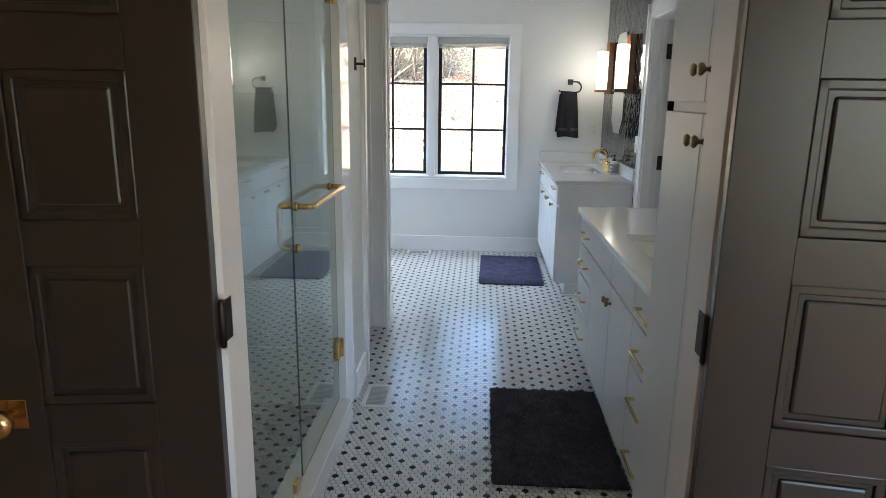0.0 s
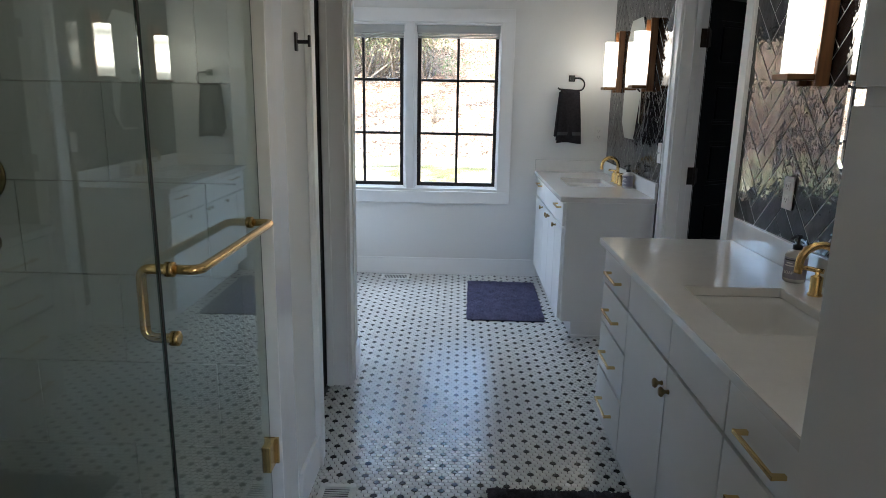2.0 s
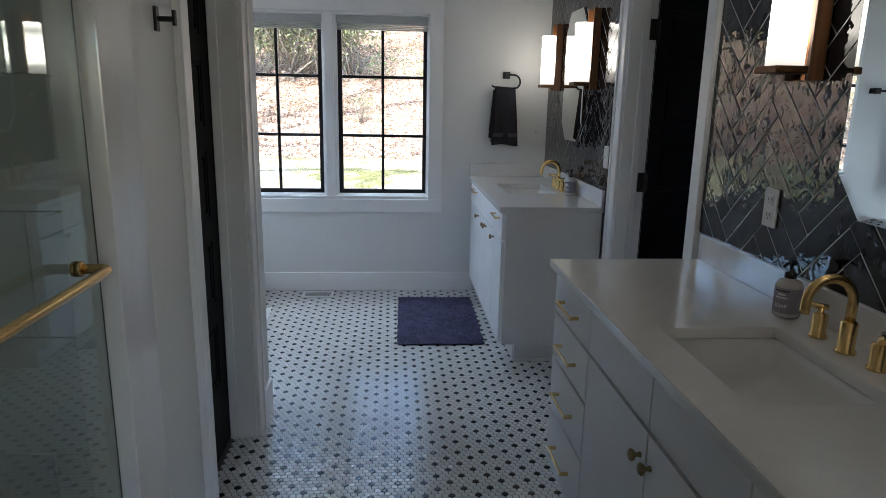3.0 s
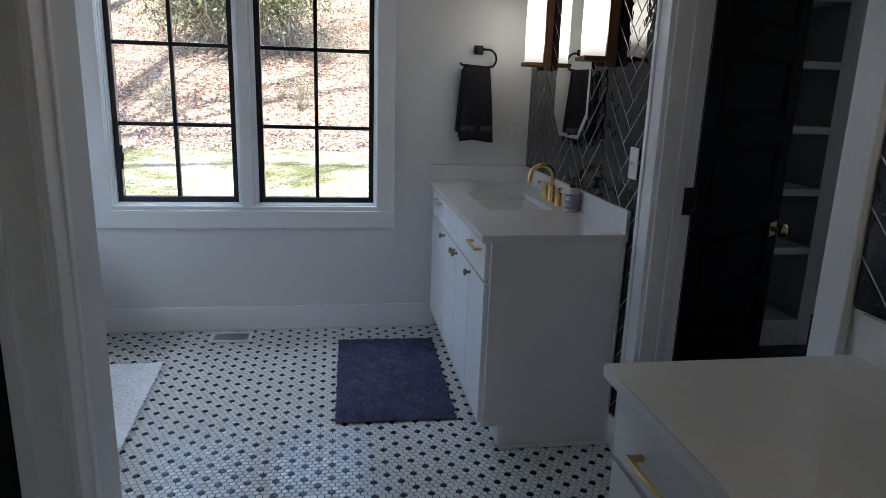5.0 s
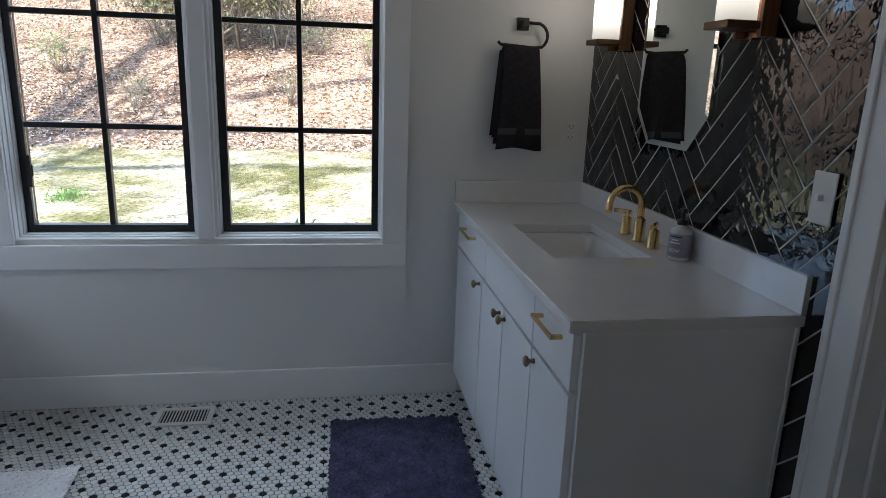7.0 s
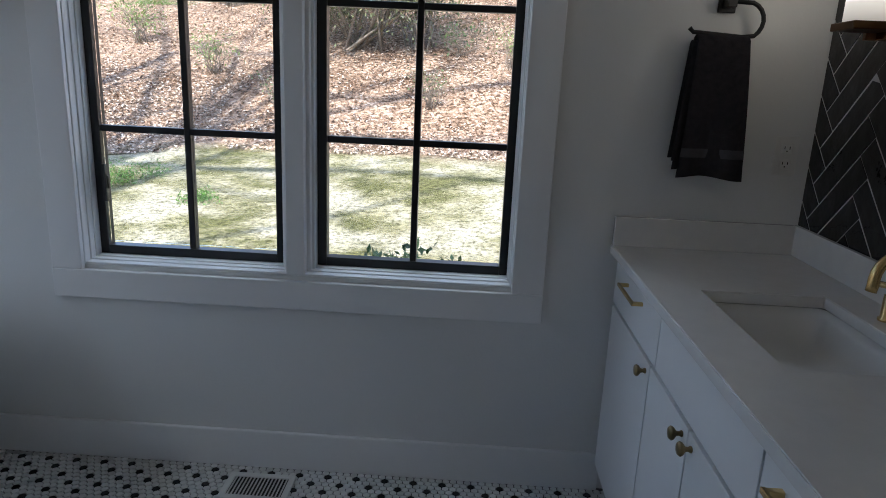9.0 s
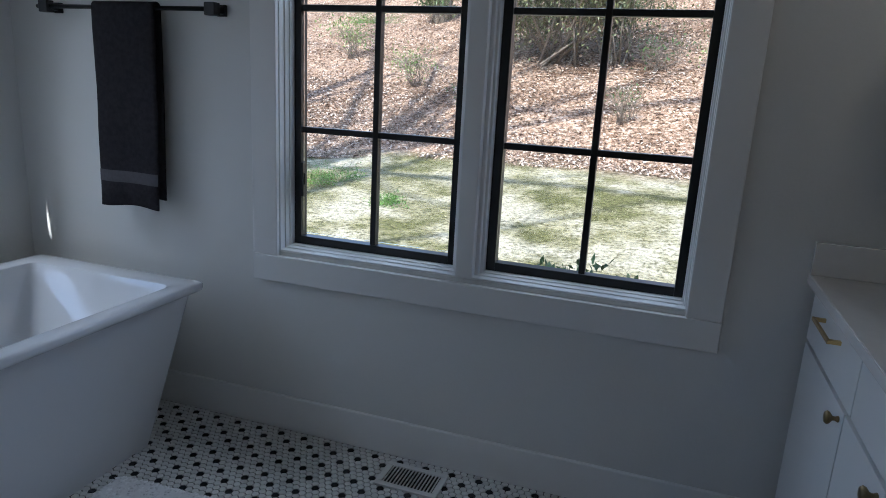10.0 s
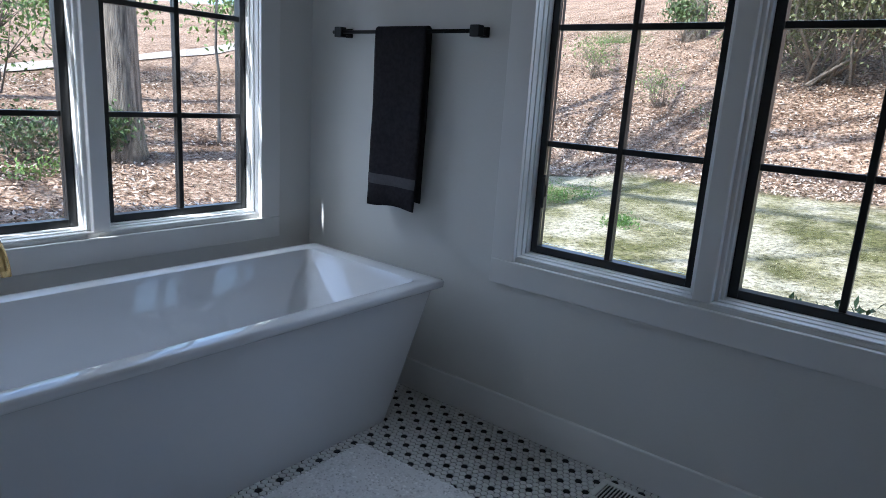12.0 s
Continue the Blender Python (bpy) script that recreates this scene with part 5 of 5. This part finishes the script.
TL, TW, TG = 0.305, 0.0725, 0.004


def herringbone(name, y0, y1, z0, z1, shift, label):
    """Dark tiles laid at 45 degrees on the wall that faces -x. Local x runs along -y of the room."""
    o = empty(name, pose(XR - 0.001, y1, 0, 0, 0, -90), label, "tiled wall", kind="structure")
    part("grout", boxes(((0, -0.0072, z0), (y1 - y0, 0.0, z1))), GROUT_L, o, "pale grout bed")
    w = y1 - y0
    full = None
    rot = Matrix.Rotation(radians(-45), 4, 'Y')
    U, k = TW + TG, round((TL + TG) / (TW + TG))
    for i in range(-45, 46):
        for j in range(-45, 46):
            # herringbone on a grid of unit U: runs of k cells stepped by one
            s = (i - j) % (2 * k)
            if s == 0:
                m0 = pose(i * U, 0, j * U)
            elif s == k:
                m0 = pose(i * U + TW, 0, j * U - (k - 1) * U, 0, -90) 
            else:
                continue
            m = pose(w * 0.5 + shift[0], 0, (z0 + z1) / 2 + shift[1]) @ rot @ m0
            cs = [m @ Vector(c) for c in ((0, 0, 0), (TL, 0, 0), (TL, 0, TW), (0, 0, TW))]
            if max(c.x for c in cs) < 0.01 or min(c.x for c in cs) > w - 0.01 or max(c.z for c in cs) < z0 + 0.01 or min(c.z for c in cs) > z1 - 0.01:
                continue
            inside = all(0 <= c.x <= w and z0 <= c.z <= z1 for c in cs)
            tilt = Euler((random.uniform(-0.004, 0.004), 0, random.uniform(-0.004, 0.004))).to_matrix().to_4x4()
            if inside:
                if full is None:
                    full = mesh_of("tile", tile_bm(TL, TW, 0.0085, 0.0015), DARK_TILE)
                ob = new("tile", full)
                ob.parent = o
                ob.matrix_basis = m @ tilt
            else:
                bm = tile_bm(TL, TW, 0.0085, 0.0015)
                bmesh.ops.transform(bm, matrix=m, verts=bm.verts[:])
                clip(bm, (0.001, z0 + 0.001), (w - 0.001, z1 - 0.001))
                if len(bm.faces) > 2:
                    part("tile", bm, DARK_TILE, o)
                else:
                    bm.free()
    return o


herringbone("tile_wall_1", 2.06, 3.888, 1.0, 2.6, (0.162, 0.081), "dark glossy herringbone tiles with pale grout over the vanity")
herringbone("tile_wall_2", 4.955, 6.497, 0.145, 2.6, (0.195, 0.039), "dark glossy herringbone tiles with pale grout over the vanity")
skirting("baseboard", XR - 0.016, 4.95, XR, 5.03)

# shower wall tiles
sw = empty("tile_wall_3", pose(0, 0, 0), "large white shower wall tiles with thin grout", "tiled wall", kind="structure")
tile_me = None
for r in range(9):
    for c in range(-1, 3):
        a = max(-1.728, -1.728 + 0.606 * c + (0.3 if r % 2 else 0.0))
        b = min(-0.692, -1.728 + 0.606 * (c + 1) + (0.3 if r % 2 else 0.0) - 0.003)
        if b - a > 0.02:
            part("tile", boxes(((a, 3.05, 0.002 + 0.303 * r), (b, 3.06, min(2.74, 0.302 + 0.303 * r))), bev=0.001), SHOWER_TILE, sw)


def hex_mosaic(parent, x0, x1, y0, y1, pitch, gap, dark, mat_a, mat_b, loose, skip=None, z=0.0):
    """Hexagon mosaic in rows along x. dark(i, j) picks the second colour; pieces within loose are objects of their own."""
    dy = pitch * math.sqrt(3) / 2
    r = (pitch - gap) / math.sqrt(3)
    c6 = [(math.cos(math.pi / 3 * (k + 0.5)), math.sin(math.pi / 3 * (k + 0.5))) for k in range(6)]
    tops = [(r * a, r * b, -0.006) for a, b in c6] + [(r * a, r * b, -0.0008) for a, b in c6] + [((r - 0.001) * a, (r - 0.001) * b, 0.0) for a, b in c6]
    faces = [(k, (k + 1) % 6, 6 + (k + 1) % 6, 6 + k) for k in range(6)] + [(6 + k, 6 + (k + 1) % 6, 12 + (k + 1) % 6, 12 + k) for k in range(6)] + [tuple(range(12, 18))]
    one = []
    for mm in (mat_a, mat_b):
        me = bpy.data.meshes.new("tile")
        me.from_pydata(tops, [], faces)
        me.materials.append(mm)
        one.append(me)
    bulk = ([], [])
    n = 0
    for i in range(-3, int((x1 - x0) / pitch) + 1):
        for j in range(int((y1 - y0) / dy) + 1):
            x = x0 + pitch * (i + (0.5 if j % 2 else 0.0))
            y = y1 - dy * j
            if x > x1 or y < y0 or (skip and skip(x, y)):
                continue
            d = 1 if dark(i, j) else 0
            if loose[0] < x < loose[1] and loose[2] < y < loose[3] and n < 300:
                ob = new("tile", one[d])
                ob.parent = parent
                ob.location = (x, y, z)
                n += 1
            else:
                bulk[d].append((x, y, z))
    base = np.array(tops)
    for d, mm in ((0, mat_a), (1, mat_b)):
        if not bulk[d]:
            continue
        c = np.array(bulk[d])
        vs = (c[:, None, :] + base[None, :, :]).reshape(-1, 3)
        vs[:, 2] += np.repeat(np.random.uniform(-0.0003, 0.0002, len(c)), len(base))
        fs = [tuple(v + k * len(base) for v in f) for k in range(len(c)) for f in faces]
        me = bpy.data.meshes.new("mosaic")
        me.from_pydata(vs.tolist(), [], fs)
        me.materials.append(mm)
        ob = new("mosaic", me)
        ob.parent = parent
        tagged(ob, "small black hexagon tiles" if d else "small white hexagon tiles", kind="stuff")


def dots(i, j):
    """Lone black hexagons, four tiles apart, in every second row."""
    return j % 2 == 1 and (i + (2 if (j // 2) % 2 else 0)) % 4 == 0


def off_floor(x, y):
    if x < XP - 0.005:
        return y < 4.535 and not (x > XP - 0.1 and WC0 < y < WC1)
    return x > 0.72 and (2.17 < y < 3.83 or y > 5.06 or y < 2.2)


hex_mosaic(floor, -2.3907, XR + 0.12, 1.46, YB - 0.0217, 0.0257, 0.0036, dots, TILE_W, TILE_B, (-0.35, 0.0, 5.5, 6.3), off_floor)
shf = structure("shower_floor", boxes(((-1.73, 1.46, -0.006), (-0.69, 3.05, -0.0045))), GROUT_L, "pale grout under dark hexagon shower tiles", "floor")
hex_mosaic(shf, -1.728, -0.695, 1.465, 3.045, 0.052, 0.004, lambda i, j: (i * 7 + j * 3) % 5 == 0, SH_FLOOR, TILE_B, (-1.2, -0.7, 2.6, 3.0))
